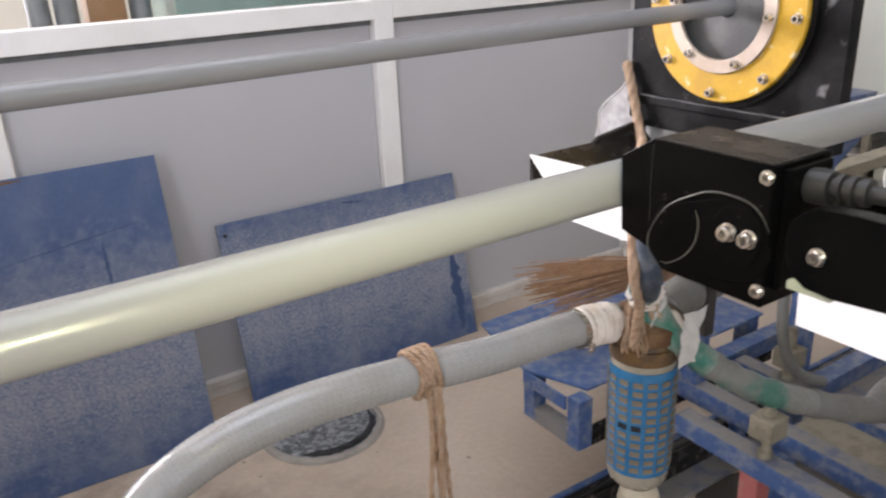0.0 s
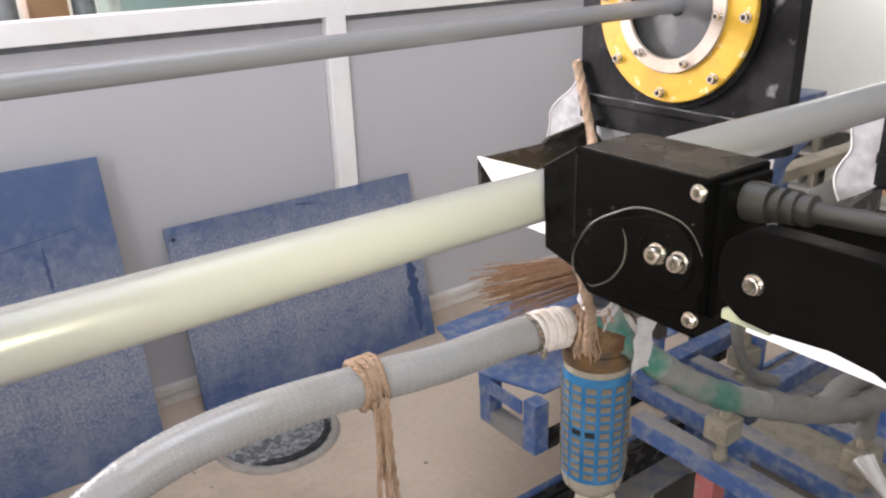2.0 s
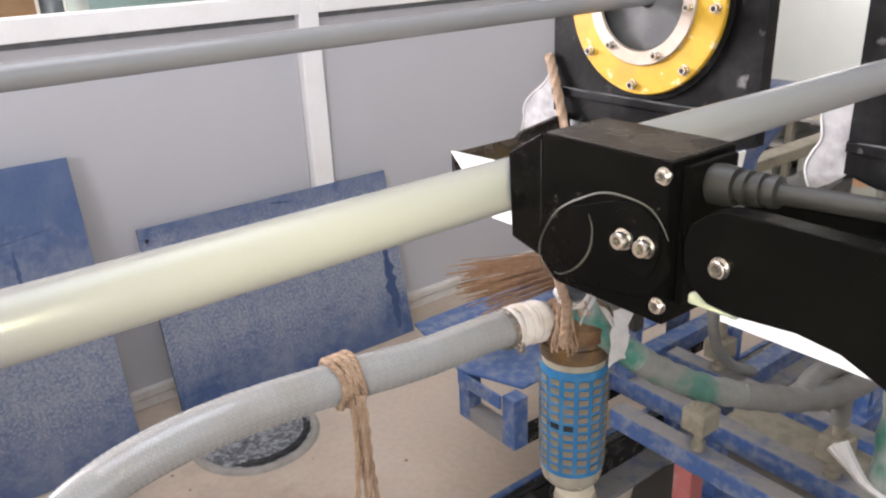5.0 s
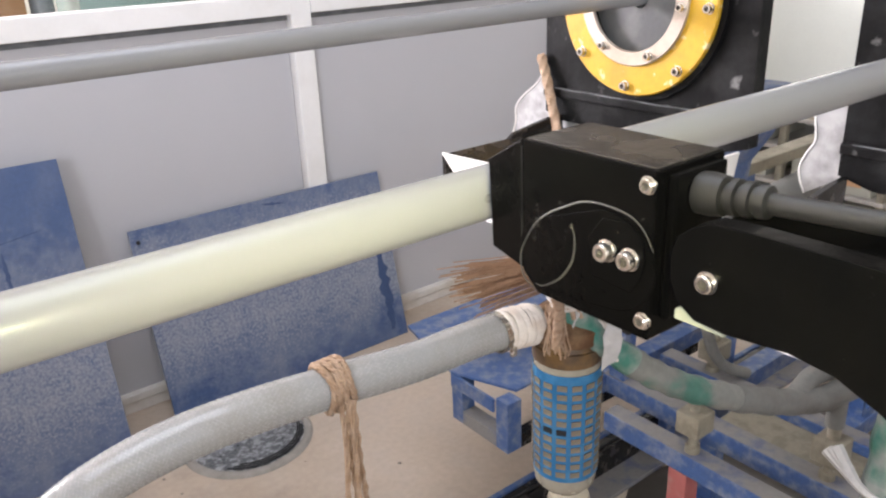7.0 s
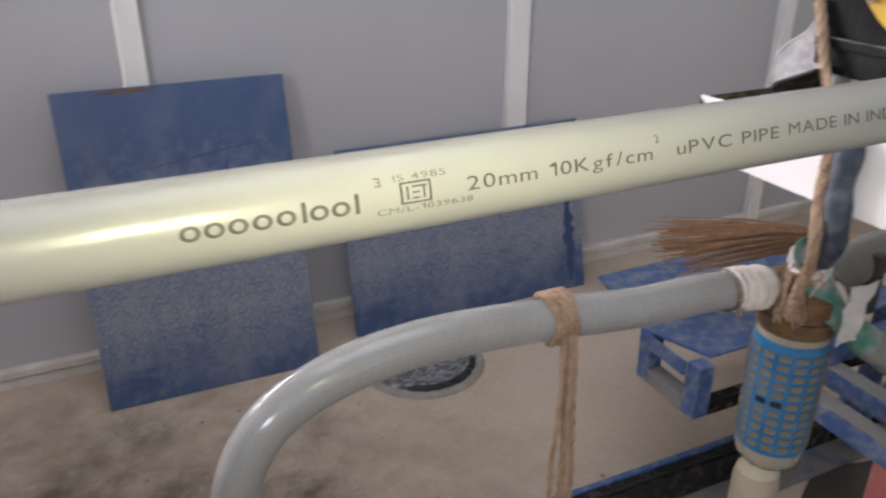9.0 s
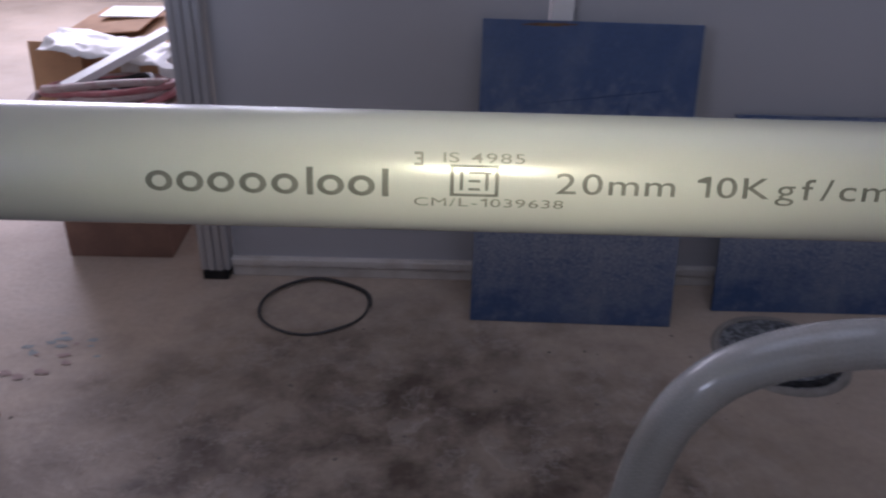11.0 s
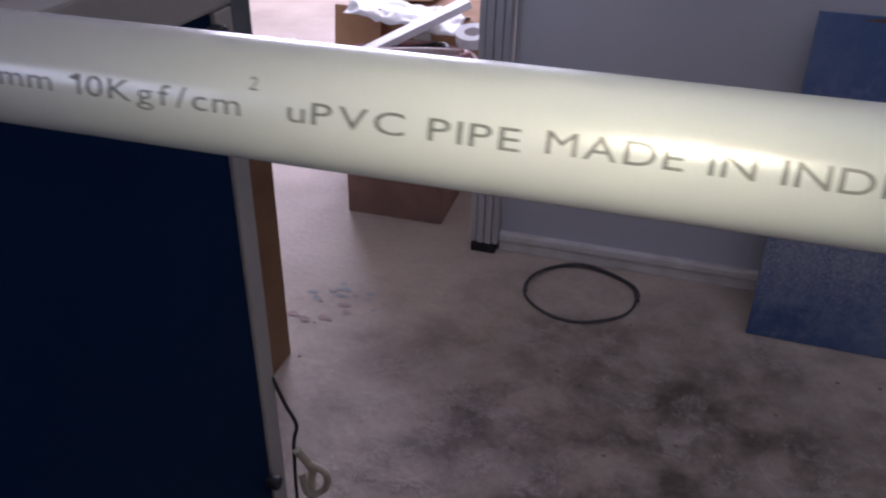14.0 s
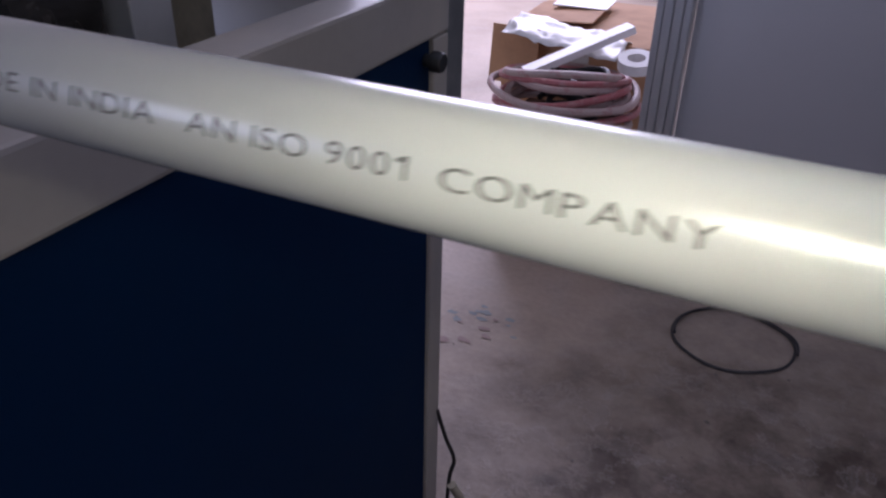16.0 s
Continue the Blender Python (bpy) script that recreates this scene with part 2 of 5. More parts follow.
M_AMBER = mat("dirty amber plastic", (0.07, 0.045, 0.026), 0.3, 0, 0.2, 26, 120, 0.1, (0.17, 0.095, 0.03), 0.7)
M_SLEEVE = mat("blue printed sleeve", (0.012, 0.125, 0.28), 0.4, 0, 0.1, 30, 150, 0.1, (0.07, 0.21, 0.35), 0.4)
M_FILTER = mat("dirty filter cartridge", (0.15, 0.125, 0.09), 0.6, 0, 0.2, 30, 120, 0.4, (0.20, 0.16, 0.11), 0.6)
M_CUP = mat("cloudy cup", (0.29, 0.265, 0.21), 0.25, 0, 0.08, 20, 120, 0.05, (0.21, 0.18, 0.13), 0.5)
M_GREEN = mat("green hose in film", (0.03, 0.15, 0.11), 0.35, 0, 0.2, 18, 90, 0.3, (0.27, 0.28, 0.255), 0.9, edge=(0.40, 0.58))
M_GREEN2 = mat("dust over green hose", (0.045, 0.13, 0.10), 0.5, 0, 0.2, 16, 100, 0.5, (0.165, 0.165, 0.15), 0.97, edge=(0.36, 0.52))
M_GREYHOSE = mat("dusty grey hose", (0.14, 0.14, 0.128), 0.75, 0, 0.12, 25, 120, 0.5, (0.12, 0.112, 0.098), 0.5)
M_STRAP = mat("dusty dark blue wrap", (0.025, 0.038, 0.058), 0.6, 0, 0.25, 45, 160, 0.5, (0.10, 0.115, 0.13), 0.7)
M_FILM = mat("crumpled plastic film", (0.44, 0.43, 0.41), 0.3, 0, 0.1, 30, 150, 0.5)
M_BEIGE = mat("dusty beige casting", (0.21, 0.19, 0.14), 0.75, 0, 0.15, 30, 140, 0.4, (0.13, 0.11, 0.08), 0.6)
M_RED = mat("faded red paint", (0.34, 0.10, 0.09), 0.7, 0, 0.15, 20, 90, 0.3, (0.30, 0.22, 0.20), 0.6)
M_CREAM = mat("cream painted steel", (0.34, 0.32, 0.29), 0.45, 0, 0.05, 7, 90, 0.1, (0.44, 0.40, 0.34), 0.5)
M_PALE = mat("pale cream enamel", (0.76, 0.78, 0.72), 0.4, 0, 0.03, 4, 90, 0.05)
M_NAVY = mat("navy painted panel", (0.0015, 0.0145, 0.049), 0.6, 0, 0.05, 4, 200, 0.05, (0.0018, 0.0165, 0.055), 0.5, spec=0.08)
M_WOOD = mat("brown wood board", (0.21, 0.105, 0.042), 0.6, 0, 0.15, 7, 90, 0.3, (0.15, 0.072, 0.028), 0.7)
M_REDCARD = mat("dull reddish cardboard", (0.20, 0.115, 0.085), 0.85, 0, 0.1, 7, 80, 0.2, (0.27, 0.16, 0.115), 0.6)
M_BIN = mat("dull cream bin plastic", (0.34, 0.335, 0.28), 0.5, 0, 0.08, 6, 90, 0.1, (0.25, 0.24, 0.19), 0.5)
M_CARD = mat("cardboard", (0.52, 0.30, 0.155), 0.85, 0, 0.08, 9, 80, 0.2, (0.38, 0.22, 0.12), 0.5)
M_COIL = mat("pinkish cable", (0.48, 0.38, 0.36), 0.5, 0, 0.15, 30, 120, 0.2, (0.35, 0.10, 0.10), 0.35, edge=(0.55, 0.6))
M_PINK = mat("faded red hose", (0.42, 0.14, 0.15), 0.5, 0, 0.15, 30, 120, 0.2, (0.46, 0.33, 0.31), 0.6)
M_CABLE = mat("black cable rubber", (0.008, 0.008, 0.009), 0.5, 0, 0.1, 30, 200, 0.1)
M_LOOP = mat("dusty black cable", (0.06, 0.058, 0.06), 0.6, 0, 0.2, 30, 200, 0.1)
M_IRON = mat("wet cast iron", (0.12, 0.125, 0.13), 0.3, 0.3, 0.3, 70, 160, 0.9, (0.42, 0.43, 0.44), 0.8)
M_DIRT = mat("grey cement rim", (0.28, 0.26, 0.235), 0.8, 0, 0.15, 20, 90, 0.5)
M_CRUMB = mat("dull cement crumbs", (0.20, 0.175, 0.15), 0.9, 0, 0.2, 30, 120, 0.3)
M_BRISTLE = mat("broom bristle", (0.40, 0.25, 0.15), 0.85, 0, 0.3, 50, 200, 0.3, (0.25, 0.14, 0.08), 0.6)
M_PLASTIC = mat("ivory plastic", (0.40, 0.36, 0.27), 0.45, 0, 0.06, 20, 100, 0.1, (0.42, 0.36, 0.26), 0.5)
M_CLEAR = mat("clear clip plastic", (0.25, 0.265, 0.21), 0.15, 0, 0.05, 50, 200, 0.05)
M_TORCH = bpy.data.materials.new("warm white lamp")
M_TORCH.use_nodes = True
M_TORCH.node_tree.nodes["Principled BSDF"].inputs["Emission Color"].default_value = (1.0, 0.94, 0.50, 1)
M_TORCH.node_tree.nodes["Principled BSDF"].inputs["Emission Strength"].default_value = TORCH
M_GLASS = glass("window glass")
M_PAINTB = mat("blue paint spots", (0.30, 0.325, 0.32), 0.7, 0, 0.1)
M_PAINTR = mat("red paint spots", (0.37, 0.27, 0.245), 0.7, 0, 0.1)


# ---- shape helpers ----
def mesh(name, bm, material, smooth=False):
    me = bpy.data.meshes.new(name)
    bmesh.ops.recalc_face_normals(bm, faces=bm.faces)
    bm.to_mesh(me)
    bm.free()
    me.materials.append(material)
    if smooth:
        me.polygons.foreach_set("use_smooth", [True] * len(me.polygons))
        me.set_sharp_from_angle(angle=radians(40))
    return me


def part(name, bm, material, parent=None, label="", smooth=False):
    ob = new(name, mesh(name, bm, material, smooth))
    ob.parent = parent
    if label:
        tagged(ob, label)
    return ob


def thing(name, label, category, m=None, group="", kind=""):
    ob = new(name)
    ob.empty_display_size = 0.05
    if m is not None:
        ob.matrix_world = m
    return tagged(ob, label, category, group, kind)


def box(x0, y0, z0, x1, y1, z1, bevel=0.0, bm=None, m=None):
    b = bmesh.new()
    bmesh.ops.create_cube(b, size=1)
    for v in b.verts:
        v.co = Vector(((x0 + x1) / 2 + v.co.x * (x1 - x0), (y0 + y1) / 2 + v.co.y * (y1 - y0), (z0 + z1) / 2 + v.co.z * (z1 - z0)))
    if bevel:
        bmesh.ops.bevel(b, geom=b.edges, offset=bevel, segments=2, affect="EDGES", profile=0.6)
    if m is not None:
        b.transform(m)
    if bm is None:
        return b
    return join(bm, b)


def join(bm, other):
    tmp = bpy.data.meshes.new("tmp")
    other.to_mesh(tmp)
    other.free()
    bm.from_mesh(tmp)
    bpy.data.meshes.remove(tmp)
    return bm


def prism(points, depth, bevel=0.0):
    """A flat outline in x, y raised along z from 0 to depth."""
    b = bmesh.new()
    f = b.faces.new([b.verts.new((x, y, 0)) for x, y in points])
    r = bmesh.ops.extrude_face_region(b, geom=[f])
    bmesh.ops.translate(b, verts=[v for v in r["geom"] if isinstance(v, bmesh.types.BMVert)], vec=(0, 0, depth))
    bmesh.ops.recalc_face_normals(b, faces=b.faces)
    if bevel:
        bmesh.ops.bevel(b, geom=b.edges, offset=bevel, segments=2, affect="EDGES", profile=0.6)
    return b


def lathe(profile, n=32, m=None, close=False):
    """Rings of radius r at height z, swept round z."""
    b = bmesh.new()
    rings = [[b.verts.new((r * math.cos(2 * math.pi * k / n), r * math.sin(2 * math.pi * k / n), z)) for k in range(n)] for r, z in profile]
    pairs = list(zip(rings, rings[1:]))
    if close:
        pairs.append((rings[-1], rings[0]))
    for a, c in pairs:
        for k in range(n):
            b.faces.new((a[k], a[(k + 1) % n], c[(k + 1) % n], c[k]))
    if not close:
        b.faces.new(rings[0])
        b.faces.new(rings[-1])
    if m is not None:
        b.transform(m)
    return b


def smooth_path(pts, steps=8):
    """A Catmull-Rom line through the points."""
    p = [Vector(q) for q in pts]
    p = [p[0] * 2 - p[1]] + p + [p[-1] * 2 - p[-2]]
    out = []
    for a, b, c, d in zip(p, p[1:], p[2:], p[3:]):
        for k in range(steps):
            t = k / steps
            out.append(0.5 * (2 * b + (c - a) * t + (2 * a - 5 * b + 4 * c - d) * t * t + (3 * b - a - 3 * c + d) * t ** 3))
    return out + [p[-2]]


def tube(path, r, n=12, cap=True):
    """A round tube along the points; r is a number or a function of 0..1."""
    b = bmesh.new()
    p = [Vector(q) for q in path]
    up = Vector((0.13, 0.21, 0.97))
    rings = []
    for i, q in enumerate(p):
        d = (p[min(i + 1, len(p) - 1)] - p[max(i - 1, 0)]).normalized()
        s = d.cross(up).normalized()
        up = s.cross(d).normalized()
        rad = r(i / (len(p) - 1)) if callable(r) else r
        rings.append([b.verts.new(q + rad * (math.cos(2 * math.pi * k / n) * s + math.sin(2 * math.pi * k / n) * up)) for k in range(n)])
    for a, c in zip(rings, rings[1:]):
        for k in range(n):
            b.faces.new((a[k], a[(k + 1) % n], c[(k + 1) % n], c[k]))
    if cap:
        b.faces.new(rings[0])
        b.faces.new(rings[-1])
    return b


def strands(path, r, count, turns, wide=None):
    """A laid rope: strands twisted round a line."""
    b = bmesh.new()
    p = [Vector(q) for q in path]
    for k in range(count):
        line = []
        for i, q in enumerate(p):
            d = (p[min(i + 1, len(p) - 1)] - p[max(i - 1, 0)]).normalized()
            s = d.cross(Vector((0.31, 0.9, 0.3))).normalized()
            u = s.cross(d)
            a = 2 * math.pi * (k / count + turns * i / (len(p) - 1))
            w = r * (wide(i / (len(p) - 1)) if wide else 1)
            line.append(q + w * (math.cos(a) * s + math.sin(a) * u))
        join(b, tube(line, r * 0.75, 7))
    return b


ALONG_X = Matrix.Rotation(radians(90), 4, "Y")


def socket_bolt(parent, place, r=0.0065, h=0.006, turn=None):
    """A hexagon-socket cap screw whose head looks along -x, with a washer."""
    m = Matrix.Translation(place) @ (turn if turn is not None else Matrix.Rotation(radians(-90), 4, "Y"))
    s = part("screw", lathe([(r * 1.25, -0.0004), (r * 1.25, h * 0.14), (r, h * 0.16), (r, h * 0.85), (r * 0.88, h), (r * 0.56, h), (r * 0.5, h * 0.55)], 20, m), M_BOLT, parent, "", True)
    part("socket", lathe([(r * 0.52, h * 0.57), (r * 0.02, h * 0.56)], 6, m), M_SOCKET, s)
    return s


# ---- the building ----
floor = tagged(part("floor", box(-6, -3.6, -0.2, 6, 6.2, 0), M_FLOOR), "worn stained brown-grey concrete floor", "floor", kind="structure")
roof = box(-6, -3.6, 3.4, -0.8, 6.2, 3.6)
for x0, y0, x1, y1 in ((1.2, -3.6, 6, 6.2), (-0.8, -3.6, 1.2, -0.2), (-0.8, 1.6, 1.2, 6.2)):
    box(x0, y0, 3.4, x1, y1, 3.6, bm=roof)
tagged(part("ceiling", roof, M_WALL), "plain white ceiling with a roof light opening", "ceiling", kind="structure")


def holed_wall(name, axis, at, thick, lo, hi, holes):
    """A wall along x or y with window openings (from, to, sill, head)."""
    b = bmesh.new()

    def slab(u0, u1, z0, z1):
        if u1 - u0 < 1e-4 or z1 - z0 < 1e-4:
            return
        if axis == "x":
            box(u0, at, z0, u1, at + thick, z1, bm=b)
        else:
            box(at, u0, z0, at + thick, u1, z1, bm=b)
    u = lo
    for a, c, z0, z1 in holes:
        slab(u, a, 0, 3.4)
        slab(a, c, 0, z0)
        slab(a, c, z1, 3.4)
        u = c
    slab(u, hi, 0, 3.4)
    return tagged(part(name, b, M_WALL), "plain painted plaster wall", "wall", kind="structure")


holed_wall("wall_south", "x", -3.6, 0.2, -6, 6, [(-4.5, -2.7, 1.4, 3.0), (-1.9, 1.3, 1.4, 3.0)])
holed_wall("wall_north", "x", 6.0, 0.2, -6, 6, [(-3.8, -1.0, 1.4, 3.0)])
holed_wall("wall_west", "y", -6.0, 0.2, -3.4, 6.0, [])
holed_wall("wall_east", "y", 5.5, 0.2, -3.4, 6.0, [(0.1, 2.3, 1.2, 2.8)])

# partition: white frame, grey panels, glass above
W = pose(0.084, 2.19, 0, 0, 0, 0.3)
partition = thing("partition_wall", "grey laminate partition wall in white aluminium frame", "wall", W, kind="structure")
POSTS = [(0.0, 0.055), (1.096, 1.163), (2.21, 2.265), (3.3, 3.36)]
edges = [-0.903] + [e for q in POSTS for e in q]
for a, c in zip(edges[0::2], edges[1::2]):
    part("panel", box(a + 0.004, 0.012, 0.06, c - 0.004, 0.03, 1.083), M_PANEL, partition)
    part("glass_pane", box(a + 0.004, 0.018, 1.142, c - 0.004, 0.022, 2.3), M_GLASS, partition).visible_shadow = False
    part("gasket", box(a, 0.008, 1.066, c, 0.016, 1.083), M_RUBBER, partition)
for a, c in POSTS:
    part("post", box(a, -0.018, 0.0, c, 0.045, 2.36, 0.003), M_WHITE, partition)
for a, c in zip(edges[0::2], edges[1::2]):
    part("sill_rail", box(a, -0.022, 1.083, c, 0.05, 1.140, 0.003), M_WHITE, partition)
    part("skirting", box(a, -0.006, 0.0, c, 0.04, 0.034, 0.003), M_SKIRT, partition)
    part("skirting_cap", box(a, -0.012, 0.036, c, 0.04, 0.060, 0.004), M_SKIRT, partition)
part("top_rail", box(-0.99, -0.018, 2.362, 3.36, 0.045, 2.42), M_WHITE, partition)
door_post = bmesh.new()
for a, c, y in ((-0.99, -0.972, -0.03), (-0.968, -0.948, -0.034), (-0.944, -0.924, -0.034), (-0.920, -0.904, -0.03)):
    box(a, y, 0.03, c, 0.05, 2.36, 0.002, door_post)
box(-0.989, -0.024, 0.03, -0.905, 0.045, 2.36, 0, door_post)
part("door_post", door_post, M_ALU, partition, "grooved aluminium door post")
part("rubber_foot", box(-0.985, -0.036, 0.0, -0.91, 0.05, 0.029, 0.003), M_CABLE, partition, "black rubber foot")


# ---- boards that lean on the partition ----
def leaning_board(name, label, corner, width, height, lean, yaw, roll=0.0, group="sheets leaning on the partition"):
    m = pose(*corner, 0, 0, yaw) @ pose(0, 0, 0, -lean, 0, 0) @ pose(0, 0, 0, 0, -roll, 0)
    t = thing(name, label, "sheet", m, group)
    part("sheet", box(0, 0, 0, width, 0.012, height, 0.0015), M_BOARD, t)
    return t


tall_board = leaning_board("blue_sheet", "tall scuffed blue sheet leaning on the grey partition", (-0.098, 1.965, 0.001), 0.563, 0.82, 12.5, -1.0)
wide_board = leaning_board("blue_sheet", "wide scuffed blue sheet leaning lower on the grey partition", (0.610, 2.045, 0.001), 0.825, 0.57, 12.5, 0.3)
part("corner_hole", lathe([(0.006, 0), (0.006, 0.002)], 12, pose(0.02, -0.0005, 0.535, 90, 0, 0)), M_CABLE, wide_board)

# dark rubbed marks on the two sheets
M_RUB = mat("dark blue rubbed paint", (0.030, 0.060, 0.145), 0.5, 0, 0.25, 30, 110, 0.3, (0.035, 0.07, 0.16), 0.5)


def rub_mark(board, x0, z0, x1, z1, thick, seed, material=M_RUB, label="dark blue rubbed streak"):
    """A ragged thin streak between two places on a sheet's face."""
    random.seed(seed)
    n = 16
    a, c = Vector((x0, 0, z0)), Vector((x1, 0, z1))
    side = (c - a).normalized().cross(Vector((0, 1, 0)))
    b = bmesh.new()
    rows = []
    for k in range(n + 1):
        u = k / n
        w = thick * (0.35 + 0.65 * math.sin(math.pi * u)) 
        q = a.lerp(c, u)
        rows.append([b.verts.new(q + side * w * s * random.uniform(0.35, 1.0) + Vector((0, -0.0009, 0))) for s in (-0.5, 0.5)])
    for p, q in zip(rows, rows[1:]):
        b.faces.new((p[0], p[1], q[1], q[0]))
    part("rub_mark", b, material, board, label)


rub_mark(wide_board, 0.772, 0.03, 0.770, 0.34, 0.055, 1)
rub_mark(wide_board, 0.40, 0.555, 0.47, 0.545, 0.012, 2)
rub_mark(tall_board, 0.16, 0.612, 0.487, 0.655, 0.006, 3)
rub_mark(tall_board, 0.10, 0.808, 0.24, 0.812, 0.012, 6, M_BRASS, "rusty smear along the top edge")
rub_mark(tall_board, 0.388, 0.50, 0.387, 0.62, 0.014, 4)

# ---- pipes, drawn along their length ----
SPEED = -0.1181
AXIS = (0, 0.14394, -0.07623)


def pipe_pose(y, z, t):
    m = pose(0, y, z, 0, -AXIS[1], AXIS[2])
    return m @ Matrix.Translation((SPEED * t, 0, 0))


def plastic_pipe(label, y, z, material, x0, x1):
    t = thing("plastic_pipe", label, "pipe", pipe_pose(y, z, 0), "pipes on the line")
    n = 96
    line = [(x0 + (x1 - x0) * k / 40, 0, 0) for k in range(41)]
    part("pipe_wall", tube(line, 0.010, n), material, t, "", True)
    return t


near_pipe = plastic_pipe("cream-grey plastic pipe with black printed marking, passing the print head", 0.2364, 1.1971, M_PVC, -1.9, 3.4)
far_pipe = plastic_pipe("plain grey plastic pipe running beside the printed one", 0.6559, 1.2049, M_PVCG, -1.9, 3.4)

glyph_cache = {}


def glyph(ch):
    """The outline of one character of the built-in font as flat points and faces."""
    if ch == "1":
        # a one with a flag and a straight stem
        return [(0.20, 0.0), (0.30, 0.0), (0.20, 0.24), (0.30, 0.24), (0.20, 0.48), (0.30, 0.48), (0.20, 0.70), (0.30, 0.70), (0.0, 0.50), (0.0, 0.58)], [[0, 1, 3, 2], [2, 3, 5, 4], [4, 5, 7, 6], [8, 4, 6, 9]], 0.30
    if ch not in glyph_cache:
        cu = bpy.data.curves.new("glyph", "FONT")
        cu.body, cu.resolution_u, cu.offset = ch, 5, 0.0 if ch in "Mg" else 0.004
        ob = bpy.data.objects.new("glyph", cu)
        me = ob.to_mesh()
        b = bmesh.new()
        b.from_mesh(me)
        ob.to_mesh_clear()
        bpy.data.objects.remove(ob)
        for q in range(-4, 13):
            bmesh.ops.bisect_plane(b, geom=b.verts[:] + b.edges[:] + b.faces[:], plane_co=(0, q * 0.08 + 0.013, 0), plane_no=(0, 1, 0))
        bmesh.ops.triangulate(b, faces=b.faces)
        lo = min(v.co.x for v in b.verts)
        hi = max(v.co.x for v in b.verts)
        vs = [(v.co.x - lo, v.co.y) for v in b.verts]
        b.verts.index_update()
        fs = [[v.index for v in f.verts] for f in b.faces]
        b.free()
        glyph_cache[ch] = (vs, fs, hi - lo)
    return glyph_cache[ch]


def bars(rects):
    vs, fs = [], []
    for x0, y0, x1, y1 in rects:
        k = len(vs)
        n = max(int((y1 - y0) / 0.12), 1)
        for i in range(n + 1):
            vs += [(x0, y0 + (y1 - y0) * i / n), (x1, y0 + (y1 - y0) * i / n)]
        fs += [[k + 2 * i, k + 2 * i + 1, k + 2 * i + 3, k + 2 * i + 2] for i in range(n)]
    return vs, fs


letters = []


def lay(name, vs, fs, x, wide, high, angle, material):
    """Wraps a flat shape on the pipe's side: x along it, angle above the level."""
    b = bmesh.new()
    r = 0.01005
    made = []
    cx = sum(v[0] for v in vs) / len(vs) * wide
    for u, w in vs:
        a = radians(angle) + (w * high) / r
        made.append(b.verts.new((u * wide - cx, -r * math.cos(a), r * math.sin(a))))
    for f in fs:
        b.faces.new([made[k] for k in f])
    me = bpy.data.meshes.new(name)
    b.to_mesh(me)
    b.free()
    me.materials.append(material)
    ob = new(name, me)
    ob.parent = near_pipe
    ob.location = (x + cx, 0, 0)
    letters.append((ob, x + cx))
    return ob


def write(words, x0, x1, cap, angle, material=M_INK, name="letter"):
    """Letters from x0 to x1 along the pipe; cap: the capitals' height."""
    gap, space, u = 0.13, 0.34, 0.0
    items = []
    for ch in words:
        if ch == " ":
            u += space
            continue
        vs, fs, w = glyph(ch)
        items.append((vs, fs, u))
        u += w + gap
    wide = (x1 - x0) / (u - gap)
    for vs, fs, at in items:
        lay(name, vs, fs, x0 + at * wide, wide, cap / 0.70, angle - math.degrees(cap / 2 / 0.01), material)


# the maker's mark, as plain shapes in place of its letters
def oval(cx, cy, rx, ry, e, a0=0, a1=360, n=20):
    """A flat oval band or a piece of one, as points and faces."""
    vs, fs = [], []
    for i in range(n + 1):
        a = radians(a0 + (a1 - a0) * i / n)
        vs += [(cx + rx * math.cos(a), cy + ry * math.sin(a)), (cx + (rx - e) * math.cos(a), cy + (ry - e) * math.sin(a))]
    fs = [[2 * i, 2 * i + 2, 2 * i + 3, 2 * i + 1] for i in range(n)]
    return vs, fs


E = 0.115
RING = oval(0.24, 0.27, 0.24, 0.27, E)
BAR = bars([(0.06, 0, 0.06 + E, 0.72)])
MARK = [(0.0, RING), (0.54, RING), (1.08, RING), (1.64, RING), (2.2, RING), (2.76, BAR), (3.0, RING), (3.54, RING), (4.08, BAR)]
k = (1.1003 - 1.0617) / 4.34
for u, (vs, fs) in MARK:
    lay("mark_shape", vs, fs, 1.0617 + u * k, k, 0.0062, -1, M_INK)
# the quality mark: a frame with plain bars
vs, fs = bars([(0, 0, 1, 0.09), (0, 0.91, 1, 1), (0, 0.09, 0.08, 0.91), (0.92, 0.09, 1, 0.91), (0.2, 0.2, 0.27, 0.8), (0.38, 0.2, 0.62, 0.28), (0.38, 0.46, 0.62, 0.54), (0.38, 0.72, 0.85, 0.8), (0.72, 0.2, 0.79, 0.72)])
lay("quality_mark", vs, fs, 1.1091, 0.0076, 0.0050, 1, M_INK)
vs, fs = bars([(0, 0, 1, 0.2), (0.7, 0.2, 1, 0.8), (0, 0.8, 1, 1), (0.3, 0.42, 0.7, 0.58)])
lay("mark_shape", vs, fs, 1.1035, 0.0014, 0.0022, 28, M_INKF)
write("IS 4985", 1.1080, 1.1207, 0.0016, 36, M_INKF)
write("CM/L-1039638", 1.1035, 1.1270, 0.0015, -5, M_INKF)
write("20mm 10Kgf/cm", 1.1256, 1.1780, 0.0033, 15)
write("2", 1.1792, 1.1806, 0.0021, 35)
write("uPVC PIPE", 1.1858, 1.2210, 0.0033, 16)
write("MADE IN INDIA", 1.2246, 1.2730, 0.0033, 18)
